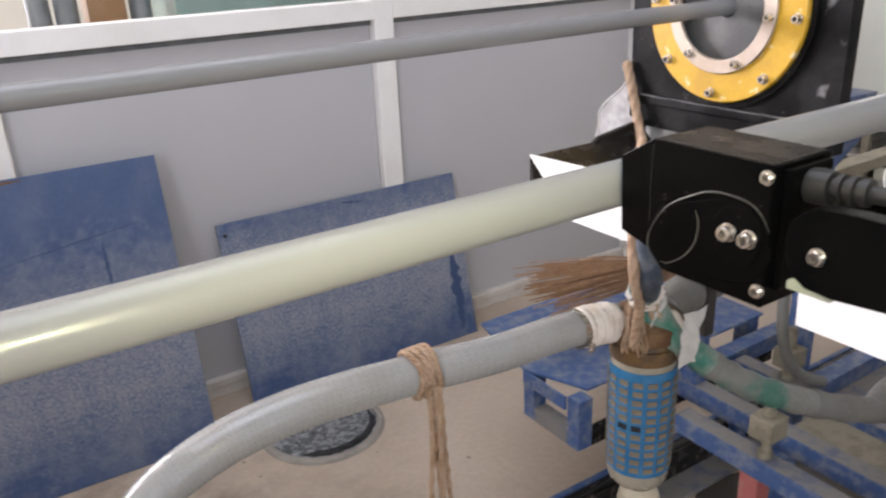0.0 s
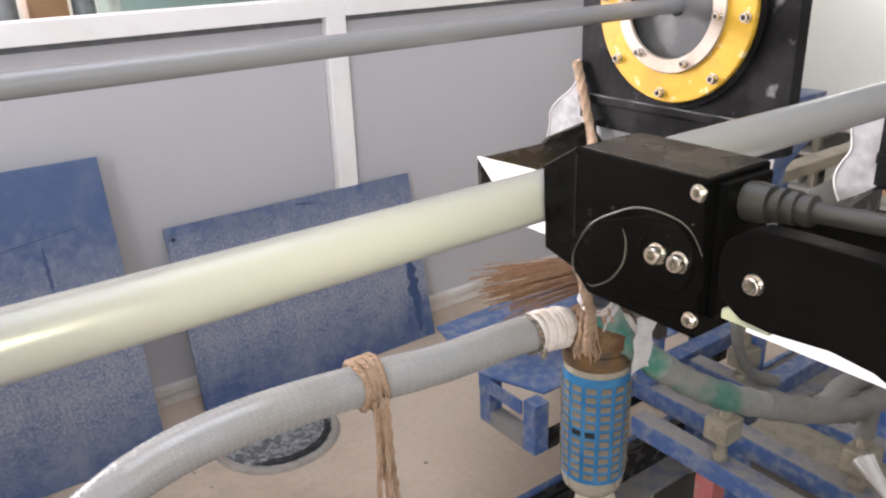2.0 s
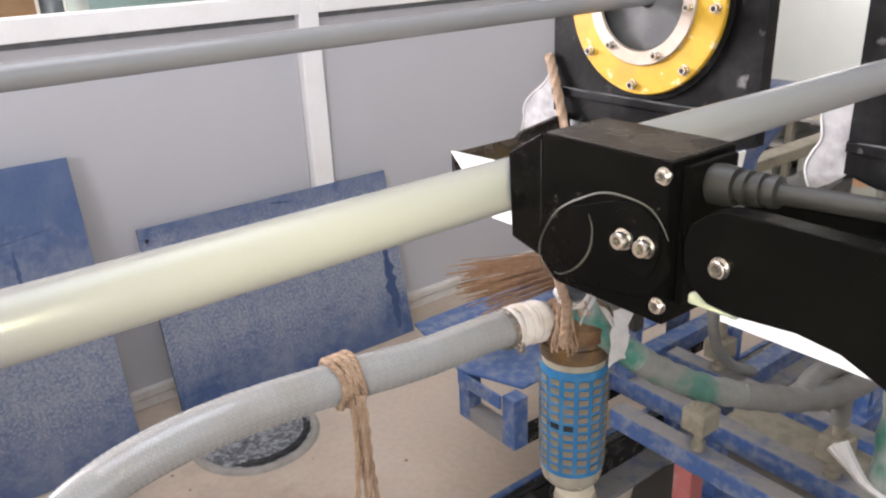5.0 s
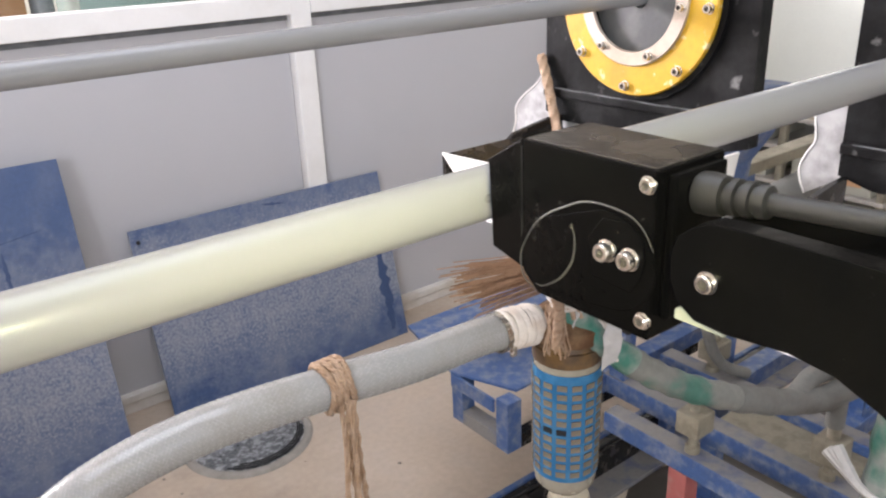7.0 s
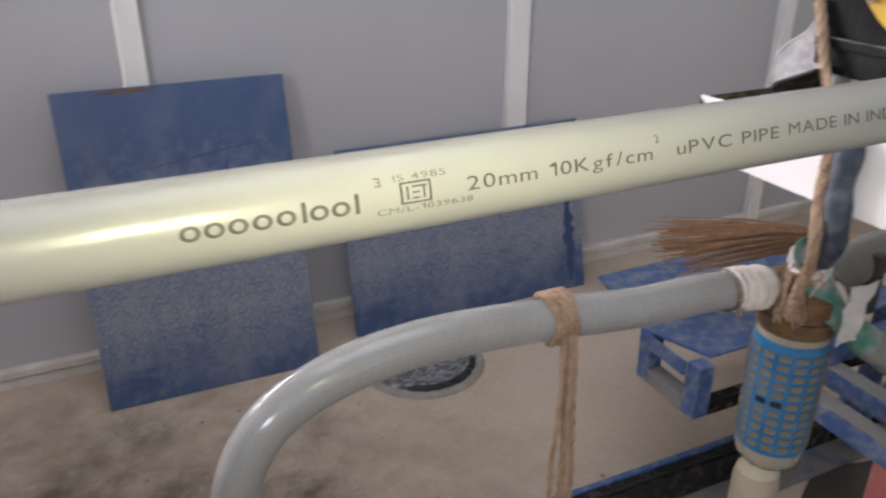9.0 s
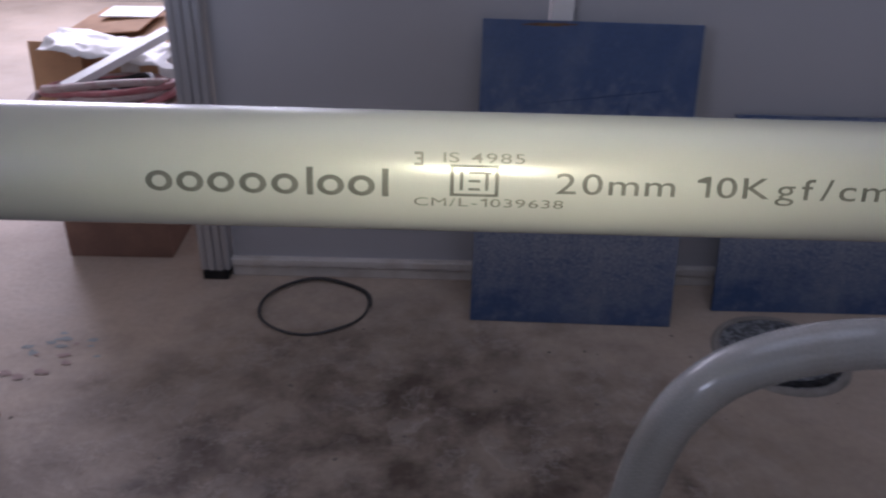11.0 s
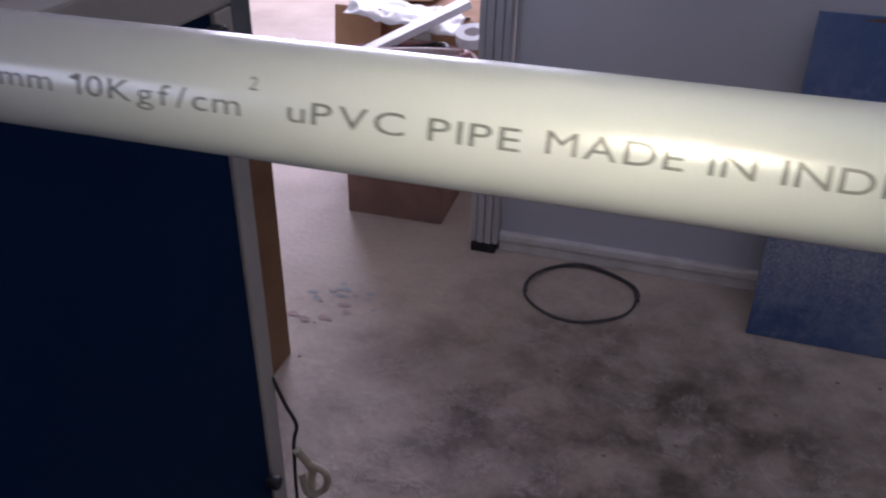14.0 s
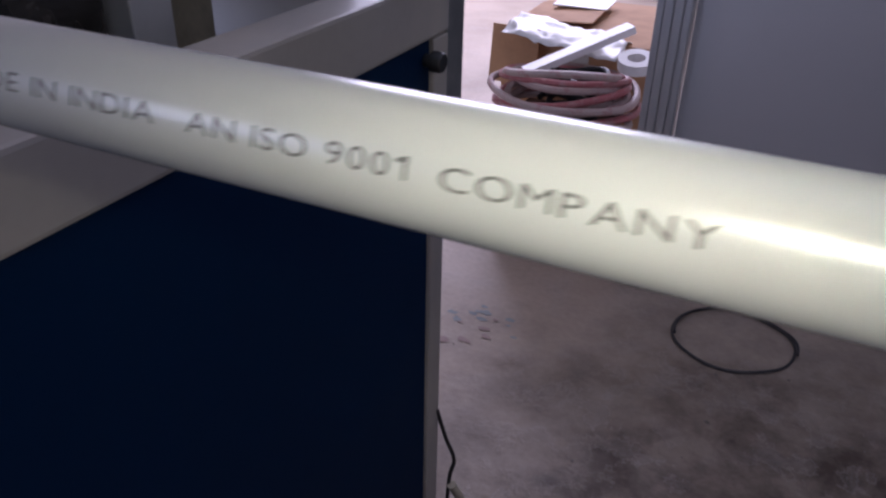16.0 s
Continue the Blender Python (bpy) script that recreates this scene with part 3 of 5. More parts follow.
write("AN ISO", 1.2793, 1.3012, 0.0033, 18)
write("9001", 1.3043, 1.3172, 0.0033, 19)
write("COMPANY", 1.3220, 1.3578, 0.0033, 18.5)

# ---- print head ----
print_head = thing("print_head", "black metal print head on an arm, aimed at the pipe", "printer")
FRONT, BACK = 0.234, 0.264
SIDE = Matrix(((0, 0, 1, 0), (1, 0, 0, 0), (0, 1, 0, 0), (0, 0, 0, 1)))


def yz(points, x0, x1, bevel=0.0):
    """An outline in y, z raised along x."""
    b = prism(points, x1 - x0, bevel)
    b.transform(Matrix.Translation((x0, 0, 0)) @ SIDE)
    return b


part("body", yz([(0.1476, 1.178), (0.191, 1.178), (0.198, 1.184), (0.198, 1.2275), (0.1476, 1.2275)], FRONT, BACK, 0.0006), M_BLACK, print_head)
part("nose_plate", yz([(0.1985, 1.1845), (0.213, 1.188), (0.2145, 1.218), (0.1985, 1.2275)], FRONT + 0.0004, BACK, 0.0005), M_BLACK, print_head)
part("top_cover", box(FRONT + 0.001, 0.1486, 1.2272, BACK - 0.001, 0.197, 1.2279, 0.0002), M_BLACKTOP, print_head, "worn top plate")


def loop(cy, cz, ry, rz, a0=0, a1=360, n=28, lean=0):
    out = []
    for k in range(n):
        a = radians(a0 + (a1 - a0) * k / (n - (0 if a1 - a0 == 360 else 1)))
        y, z = ry * math.cos(a), rz * math.sin(a)
        t = radians(lean)
        out.append((cy + y * math.cos(t) - z * math.sin(t), cz + y * math.sin(t) + z * math.cos(t)))
    return out


cover_line = loop(0.1855, 1.1930, 0.0125, 0.0125, -100, 60, 14) + loop(0.1618, 1.1984, 0.0160, 0.0148, 75, 262, 18)
part("cover_plate", yz(cover_line, FRONT - 0.0010, FRONT + 0.0002, 0.0003), M_BLACK, print_head)


def worn_edge(points, label):
    """A thin bright edge along an open line on the cover."""
    line = smooth_path([(FRONT - 0.0011, y, z) for y, z in points], 6)
    part("worn_edge", tube(line, lambda t: 0.00012 + 0.00022 * math.sin(math.pi * t), 6), M_RIM, print_head, label, True)


worn_edge([(0.1908, 1.1795), (0.1958, 1.1825), (0.1977, 1.1875), (0.1960, 1.1942), (0.1890, 1.2042), (0.1770, 1.2115), (0.1698, 1.2142), (0.1619, 1.2147), (0.1543, 1.2136), (0.1496, 1.2104), (0.1463, 1.2055)], "worn upper edge of the cover")
worn_edge([(0.1908, 1.1818), (0.1872, 1.1822), (0.1804, 1.1869), (0.1756, 1.1938), (0.1746, 1.2011), (0.1762, 1.2058)], "worn round edge")
CLAMP = [(0.1640, 1.2110), (0.1545, 1.2122), (0.1495, 1.2085), (0.1484, 1.2020), (0.1500, 1.1960), (0.1530, 1.1915), (0.1670, 1.1925), (0.1690, 1.2040)]
part("clamp_plate", yz(CLAMP, FRONT - 0.0018, FRONT - 0.0010, 0.0003), M_BLACK, print_head, "black eight-sided clamp plate")
part("slot", yz([(0.1585, 1.2085), (0.1560, 1.2100), (0.1535, 1.2085), (0.1525, 1.1960), (0.1545, 1.1935), (0.1572, 1.1950)], FRONT - 0.0019, FRONT - 0.00181), M_BLACK, print_head)
for y, z, r in ((0.1615, 1.2020, 0.0027), (0.1532, 1.2018, 0.0027)):
    socket_bolt(print_head, (FRONT - 0.0019, y, z), r, 0.0034)
for y, z in ((0.1500, 1.2233), (0.1494, 1.1838)):
    socket_bolt(print_head, (FRONT - 0.0001, y, z), 0.0021, 0.0016)
part("gap_line", box(FRONT - 0.0001, 0.1980, 1.187, FRONT + 0.002, 0.1986, 1.225), M_PLATE, print_head)
part("side_plate", box(FRONT + 0.004, 0.1444, 1.184, BACK - 0.003, 0.1474, 1.2262, 0.001), M_BLACK, print_head)
GLAND = [(0.0058, 0.0), (0.0060, 0.0035), (0.0054, 0.0075), (0.0037, 0.0078), (0.0037, 0.0090), (0.0050, 0.0093), (0.0050, 0.0112), (0.0037, 0.0115), (0.0037, 0.0126), (0.0048, 0.0129), (0.0048, 0.0152), (0.0037, 0.0155), (0.0037, 0.0166), (0.0046, 0.0169), (0.0044, 0.0193), (0.0030, 0.0198)]
part("cable_gland", lathe(GLAND, 24, pose(0.249, 0.1443, 1.2192, 86, 0, 4)), M_CABLE, print_head, "ribbed black strain relief", True)
part("cable", tube(smooth_path([(0.2502, 0.127, 1.2202), (0.2522, 0.09, 1.2222), (0.256, 0.04, 1.2245), (0.262, -0.05, 1.224), (0.27, -0.25, 1.20), (0.30, -0.6, 1.05)]), 0.0029, 14), M_CABLE, print_head, "black rubber cable", True)
ARM = [(0.1290, 1.1938), (0.1345, 1.1972), (0.1372, 1.2030), (0.1374, 1.2100), (0.1358, 1.2145), (0.1318, 1.2180), (0.1270, 1.2202), (0.116, 1.2207), (-0.30, 1.2207), (-0.30, 1.160), (0.02, 1.165), (0.06, 1.175), (0.0820, 1.1890), (0.0930, 1.1936), (0.1040, 1.1948), (0.1200, 1.1932)]
arm = part("arm", yz(ARM, 0.2275, 0.2345, 0.0004), M_BLACK, print_head, "long black arm plate")
part("arm_back_plate", yz(ARM, 0.252, 0.2595, 0.0004), M_BLACK, print_head)
part("arm_spacer", box(0.2347, -0.30, 1.196, 0.2518, 0.100, 1.2165), M_BLACK, print_head)
socket_bolt(print_head, (0.2274, 0.1260, 1.2052), 0.0024, 0.0022)
part("clip", prism([(0, 0), (0.015, 0), (0.017, 0.003), (0.004, 0.005), (0, 0.003)], 0.006, 0.0006), M_CLEAR, print_head, "clear plastic clip under the arm").matrix_basis = Matrix(((0, 0, 1, 0.232), (-1, 0.0, 0, 0.138), (0, 1, 0, 1.1895), (0, 0, 0, 1)))
part("mount_post", tube([(0.245, -0.29, 0.0), (0.245, -0.29, 1.2)], 0.016, 20), M_BLACK, print_head, "black upright that carries the arm", True)
part("mount_foot", box(0.165, -0.37, 0.0, 0.325, -0.21, 0.012, 0.002), M_BLACK, print_head)

# ---- cooling tanks ----
PX = 0.86


def cooling_tank(cy, cz, label, near=False):
    t = thing("cooling_tank", label, "tank", pose(PX, cy, cz), "cooling tanks")
    n = 40
    # end plate with a round opening
    b = bmesh.new()
    outer = []
    for k in range(n):
        a = 2 * math.pi * k / n
        c, s = math.cos(a), math.sin(a)
        q = 0.158 / max(abs(c), abs(s) * 0.158 / (0.30 if s > 0 else 0.168))
        outer.append((q * c, q * s))
    ring_o = [[b.verts.new((x, *o)) for o in outer] for x in (0.0, 0.02)]
    ring_i = [[b.verts.new((x, 0.075 * math.cos(2 * math.pi * k / n), 0.075 * math.sin(2 * math.pi * k / n))) for k in range(n)] for x in (0.0, 0.02)]
    for k in range(n):
        j = (k + 1) % n
        b.faces.new((ring_o[0][k], ring_o[0][j], ring_i[0][j], ring_i[0][k]))
        b.faces.new((ring_o[1][k], ring_i[1][k], ring_i[1][j], ring_o[1][j]))
        b.faces.new((ring_o[0][k], ring_o[1][k], ring_o[1][j], ring_o[0][j]))
        b.faces.new((ring_i[0][k], ring_i[0][j], ring_i[1][j], ring_i[1][k]))
    part("end_plate", b, M_PLATE, t, "scratched black end plate")
    turn = Matrix.Rotation(radians(-90), 4, "Y")
    part("seal_disc", lathe([(0.075, -0.012), (0.075, -0.006), (0.062, -0.002), (0.022, -0.001), (0.0125, 0.003), (0.0125, -0.012)], 40, turn, True), M_RUBBER, t, "dark rubber seal round the pipe", True)
    part("backing_ring", lathe([(0.122, 0.0005), (0.122, 0.006), (0.108, 0.0065), (0.08, 0.0065), (0.08, 0.0005)], 48, turn, True), M_PLATE, t, "", True)
    part("yellow_ring", lathe([(0.115, 0.007), (0.115, 0.012), (0.1135, 0.0135), (0.068, 0.0135), (0.068, 0.007)], 56, turn, True), M_YELLOW, t, "yellow painted flange ring", True)
    part("inner_ring", lathe([(0.079, 0.0137), (0.079, 0.017), (0.078, 0.018), (0.0625, 0.018), (0.0615, 0.0165), (0.0615, 0.0137)], 56, turn, True), M_STEEL, t, "bare steel inner ring", True)
    for k in range(8):
        a = radians(-86 + 45 * k)
        socket_bolt(t, (-0.0135, 0.104 * math.cos(a), 0.104 * math.sin(a)), 0.0053, 0.007)
    for k in range(6):
        a = radians(-114 + 60 * k)
        socket_bolt(t, (-0.018, 0.0705 * math.cos(a), 0.0705 * math.sin(a)), 0.0047, 0.006)
    part("tank_body", box(0.021, -0.125, -0.14, 0.05, 0.15, 0.28, 0.006), M_PLATE, t, "black tank end housing")
    part("bracket_post", yz([(-0.068, -0.26), (-0.068, -0.10), (-0.140, -0.10), (-0.128, -0.160), (-0.101, -0.202), (-0.094, -0.26)], 0.051, 0.11, 0.001), M_BLUE, t, "blue bracket with a slanted side")
    ledge = part("ledge", box(-0.006, -0.158, -0.136, 0.02, 0.158, -0.1225, 0.003), M_PLATE, t, "black welded ledge")
    worn = smooth_path([(-0.0072, 0.145 - 0.29 * i / 12, -0.1228 + 0.0003 * math.sin(i * 2.3)) for i in range(13)], 4)
    part("worn_line", tube(worn, lambda u: 0.0003 + 0.0007 * abs(math.sin(u * 13)), 6), M_RUBBER, ledge, "bare scratched edge")
    # drip tray in front: white outside, black inside
    out = bmesh.new()
    x0, x1 = -0.21, -0.001
    yl, yr, bl, br, zt, zb = (0.153, -0.150, 0.151, -0.137, -0.190, -0.2545) if near else (0.130, -0.150, 0.052, -0.137, -0.174, -0.243)
    v = [out.verts.new(c) for c in ((x0, yl, zt), (x0, yr, zt + 0.012), (x0, br, zb), (x0, bl, zb), (x1, yl, zt + 0.0), (x1, yr, zt + 0.012), (x1, br, zb), (x1, bl, zb))]
    out.faces.new((v[0], v[1], v[2], v[3]))
    out.faces.new((v[1], v[5], v[6], v[2]))
    out.faces.new((v[3], v[2], v[6], v[7]))
    tray = part("drip_tray", out, M_WHITE, t, "white drip tray with black inside")
    tray.modifiers.new("wall", "SOLIDIFY").thickness = 0.003
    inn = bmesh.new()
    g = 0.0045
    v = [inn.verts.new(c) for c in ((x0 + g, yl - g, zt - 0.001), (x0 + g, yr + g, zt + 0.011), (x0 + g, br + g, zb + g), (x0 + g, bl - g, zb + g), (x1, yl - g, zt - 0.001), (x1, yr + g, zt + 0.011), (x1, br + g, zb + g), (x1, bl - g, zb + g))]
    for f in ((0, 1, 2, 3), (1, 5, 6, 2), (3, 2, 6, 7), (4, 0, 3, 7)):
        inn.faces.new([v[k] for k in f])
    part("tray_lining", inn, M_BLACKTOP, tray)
    # black side wall, and the grey wavy flange that stands on it
    flat = Matrix(((1, 0, 0, 0), (0, 0, -1, yl), (0, 1, 0, 0), (0, 0, 0, 1)))
    b = prism([(-0.209, -0.1785), (-0.117, -0.1875), (-0.092, -0.1695), (-0.03, -0.160), (-0.001, -0.158), (-0.001, zb), (-0.12, zb), (-0.209, -0.212)], 0.006)
    b.transform(flat)
    part("tray_side", b, M_BLACKTOP, t, "black tray side")
    wave = [(0.160, -0.088), (0.166, -0.0995), (0.172, -0.112), (0.182, -0.1245), (0.203, -0.140), (0.219, -0.155), (0.225, -0.168), (0.224, -0.1815), (0.230, -0.2025)]
    if near:
        wave = [(0.192, -0.088), (0.191, -0.105), (0.188, -0.127), (0.196, -0.143), (0.2012, -0.158), (0.199, -0.172), (0.1925, -0.1855)]
    wave = [(q.x, q.y) for q in smooth_path([(a, c, 0) for a, c in wave], 4)]
    part("wavy_flange", yz(wave + ([(0.150, -0.1585), (0.150, -0.10), (0.159, -0.088)] if near else [(0.10, -0.235), (0.10, -0.088)]), 0.004, 0.008), M_FLANGE, t, "grey wavy-edged flange")
    part("flange_edge", tube([(0.0035, y, z) for y, z in wave], 0.0010, 6), M_WHITE, t, "bright bare flange edge")
    return t


cooling_tank(0.655, 1.2065, "black-ended cooling tank with a yellow flange ring round the grey pipe")
cooling_tank(0.2355, 1.1990, "black-ended cooling tank with a yellow flange ring round the printed pipe", True)
stands = thing("tank_stand", "blue steel stand under the cooling tanks", "stand")
for y in (0.62, 0.20):
    part("beam", box(0.885, y, 0.9445, 1.459, y + 0.03, 0.9625, 0.002), M_BEIGE, stands, "dull cream beam")
part("cross_beam", box(1.46, 0.14, 0.9445, 1.50, 0.895, 0.9625, 0.002), M_BEIGE, stands, "dull cream cross beam")
part("pad", box(0.89, 0.62, 0.963, 0.93, 0.66, 0.9705, 0.001), M_BLUE, stands)
for y in (0.14, 0.855):
    part("post", box(1.46, y, 0.010, 1.50, y + 0.04, 0.944, 0.002), M_BLUE, stands)
    part("foot_plate", box(1.43, y - 0.03, 0.0, 1.53, y + 0.07, 0.0095, 0.002), M_BLUE, stands)

# ---- low blue frame, valves and rails under the line ----
low_frame = thing("support_frame", "dusty blue steel frame of square tubes under the line", "frame")
for x, y0, y1 in ((1.13, 0.30, 0.91), (1.24, 0.30, 1.01), (1.40, 0.25, 0.98)):
    part("cross_tube", box(x, y0, 0.338, x + 0.042, y1, 0.379, 0.002), M_BLUE, low_frame)
    part("dust", box(x + 0.002, y0 + 0.002, 0.3792, x + 0.040, y1 - 0.002, 0.3805), M_DUST, low_frame, "dust on the tube's top")
for y, x0, x1 in ((0.80, 1.445, 2.6), (0.56, 1.445, 2.6), (1.00, 1.18, 2.4)):
    part("long_tube", box(x0, y, 0.336, x1, y + 0.042, 0.377, 0.002), M_BLUE, low_frame)
for x, y, z in ((1.13, 0.71, 0.337), (1.49, 0.57, 0.52), (1.13, 0.32, 0.337), (2.4, 0.58, 0.335), (2.4, 0.82, 0.335)):
    part("leg", box(x + 0.001, y, 0.0, x + 0.041, y + 0.04, z, 0.002), M_RED if z == 0.337 else M_BLUE, low_frame, "red-painted leg" if z == 0.337 else "")
part("upright", box(1.243, 0.955, 0.381, 1.279, 0.995, 0.64, 0.002), M_BLUE, low_frame)
part("gusset", prism([(0, 0), (0.08, 0), (0, 0.12)], 0.006), M_BLUE, low_frame).matrix_basis = pose(1.49, 0.566, 0.40, 90, 0, 0)


def valve(x, y, z, tall, label):
    t = thing("valve", label, "valve", pose(x, y, z), "valves on the low frame")
    part("stem", lathe([(0.014, 0.0), (0.014, 0.012), (0.009, 0.014), (0.009, tall), (0.013, tall), (0.013, tall + 0.01)], 16), M_BEIGE, t, "", True)
    part("block", box(-0.026, -0.024, tall + 0.0105, 0.026, 0.024, tall + 0.055, 0.004), M_BEIGE, t)
    part("neck", lathe([(0.011, tall + 0.0555), (0.011, tall + 0.10)], 14), M_BEIGE, t, "", True)
    return t


valve(1.151, 0.716, 0.3808, 0.034, "dusty beige valve block on the blue tube")
valve(1.262, 0.520, 0.3808, 0.028, "dusty beige valve block below the hose branch")
valve(1.425, 0.860, 0.3808, 0.02, "small dusty valve beside the thin hose")
plate = thing("base_plate", "dusty yellowish steel plate lying between the tubes", "plate")
part("plate", box(1.285, 0.42, 0.352, 1.397, 0.76, 0.360, 0.001), M_BEIGE, plate)
part("lug", box(1.2835, 0.6, 0.343, 1.399, 0.64, 0.3515), M_BEIGE, plate)

bench = thing("step_bench", "chipped blue steel step bench beside the tanks", "bench")
part("top_plate", prism([(0.965, 1.195), (1.02, 1.435), (1.60, 1.435), (1.60, 1.05), (1.02, 1.05)], 0.006, 0.0008), M_BLUE, bench).matrix_basis = pose(0, 0, 0.404)
part("lip", box(0.966, 1.062, 0.372, 0.972, 1.20, 0.4035, 0.001), M_BLUE, bench)
part("end_leg", box(0.974, 1.172, 0.285, 1.009, 1.207, 0.4035, 0.001), M_BLUE, bench)
part("end_leg", box(0.974, 1.026, 0.285, 1.012, 1.062, 0.4035, 0.001), M_BLUE, bench)
part("end_bar", box(0.974, 1.0625, 0.285, 1.009, 1.1715, 0.318, 0.001), M_DUST, bench)
part("side_bar", box(1.0125, 1.026, 0.285, 1.62, 1.05, 0.318, 0.001), M_BLACKTOP, bench)
for x in (1.56,):
    for y in (1.06, 1.39):
        part("leg", box(x, y, 0.0, x + 0.04, y + 0.04, 0.403, 0.001), M_BLUE, bench)

for y, lab in ((1.085, "long black floor rail with a blue edge"), (0.30, "long black floor rail in shade")):
    rail = thing("floor_rail", lab, "rail", pose(0.60, y, 0), "rails on the floor")
    part("channel", box(0, 0, 0.0, 2.4, 0.035, 0.085, 0.003), M_BLACKTOP, rail)
    part("groove", box(0, 0.006, 0.0855, 2.4, 0.012, 0.092), M_CABLE, rail)
    part("edge", box(0, 0.0355, 0.0, 2.4, 0.05, 0.090, 0.002), M_BLUE, rail, "blue painted edge")
    part("flange", box(0, -0.07, 0.0, 2.4, -0.0005, 0.012, 0.001), M_DUST, rail)

# ---- filter, hoses and ropes ----
FX, FY, FZ = 0.818, 0.722, 0.505
water_filter = thing("water_filter", "cup water filter with a blue printed sleeve, hung by ropes", "filter", pose(FX, FY, FZ))
part("cup", lathe([(0.012, -0.028), (0.034, -0.024), (0.046, -0.010), (0.0478, 0.0), (0.0495, 0.205), (0.0505, 0.2055), (0.02, 0.206)], 40), M_CUP, water_filter, "cloudy plastic cup", True)
sleeve = part("sleeve", lathe([(0.0486, 0.012), (0.0503, 0.195), (0.0508, 0.195), (0.0491, 0.012)], 40, None, True), M_SLEEVE, water_filter, "blue printed sleeve with rows of small windows", True)
for i in range(11):
    for k in range(15):
        a = 2 * math.pi * k / 15
        z = 0.026 + 0.0150 * i
        r = 0.0492 + 0.0000093 * z * 1000 + 0.0003
        b = box(-0.0073, 0.0, -0.0045, 0.0073, 0.0009, 0.0045)
        dark = i == 5 and k in (8, 9)
        part("window", b, M_CABLE if dark else M_FILTER, sleeve).matrix_basis = pose(r * math.cos(a), r * math.sin(a), z, 0, 0, math.degrees(a) - 90) 
part("collar", lathe([(0.0515, 0.2065), (0.0520, 0.209), (0.0515, 0.222), (0.0535, 0.223), (0.0535, 0.230), (0.050, 0.231), (0.048, 0.240)], 40), M_AMBER, water_filter, "dirty amber collar", True)
part("head_cap", lathe([(0.054, 0.2405), (0.056, 0.245), (0.056, 0.262), (0.045, 0.275), (0.022, 0.285)], 32), M_BRASS, water_filter, "rusty brass cap", True)
part("inlet", tube([(-0.03, 0.015, 0.265), (-0.075, 0.03, 0.262)], 0.02, 16), M_BRASS, water_filter, "rusty brass inlet", True)
part("outlet", tube(smooth_path([(0.862, 0.724, 0.764), (0.93, 0.733, 0.778), (1.14, 0.757, 0.780), (1.60, 0.80, 0.780)]), 0.031, 20), M_GREYHOSE, water_filter, "dusty grey outlet pipe", True).matrix_basis = Matrix.Translation((-FX, -FY, -FZ))
part("outlet_clamp", box(0.925, 0.697, 0.71, 0.945, 0.713, 0.80, 0.003), M_SOCKET, water_filter, "rusty pipe clamp").matrix_basis = Matrix.Translation((-FX, -FY, -FZ))
part("drain_plug", lathe([(0.012, -0.040), (0.012, -0.0285)], 14), M_CUP, water_filter)

grey_hose = thing("braided_hose", "thick dusty clear braided hose bent down to the floor", "hose")
HOSE = smooth_path([(0.778, 0.742, 0.768), (0.752, 0.748, 0.768), (0.69, 0.765, 0.767), (0.58, 0.772, 0.766), (0.45, 0.775, 0.779), (0.34, 0.775, 0.788), (0.26, 0.775, 0.788), (0.19, 0.775, 0.777), (0.13, 0.775, 0.754), (0.093, 0.775, 0.723), (0.066, 0.776, 0.675), (0.049, 0.777, 0.605), (0.040, 0.78, 0.50), (0.04, 0.80, 0.30), (0.09, 0.86, 0.06), (0.25, 0.98, 0.028), (0.6, 0.98, 0.028)], 10)
part("hose_wall", tube(HOSE, 0.0265, 22), M_HOSE, grey_hose, "", True)
braid = bmesh.new()
for side in (-1, 1):
    for k in range(26):
        line = []
        for i, q in enumerate(HOSE[:122]):
            d = (HOSE[i + 1] - HOSE[max(i - 1, 0)]).normalized()
            s = d.cross(Vector((0.1, 1.0, 0.1))).normalized()
            u = s.cross(d)
            a = 2 * math.pi * k / 26 + side * i * 0.36
            line.append(q + 0.02655 * (math.cos(a) * s + math.sin(a) * u))
        join(braid, tube(line, 0.00028, 3, False))
tagged(part("braid", braid, M_BRAID, grey_hose, "fine white braid"), kind="stuff")
for i in range(7):
    c = Vector((0.766 - 0.007 * i, 0.745 + 0.0018 * i, 0.768))
    part("tape_turn", lathe([(0.0285, -0.0055), (0.0305 + 0.001 * (i % 2), -0.002), (0.0305, 0.003), (0.0285, 0.0055)], 20, Matrix.Translation(c) @ Matrix.Rotation(radians(-90 + 4 * (i % 3)), 4, "Y"), True), M_TAPE, grey_hose, "dirty white tape wrapped round the hose end", True)
part("hose_clamp", lathe([(0.028, -0.006), (0.0295, -0.006), (0.0295, 0.006), (0.028, 0.006)], 24, Matrix.Translation((0.716, 0.758, 0.7675)) @ ALONG_X, True), M_BOLT, grey_hose, "steel hose clamp", True)
part("clamp_screw", box(0.712, 0.724, 0.742, 0.721, 0.731, 0.757, 0.002), M_BOLT, grey_hose)

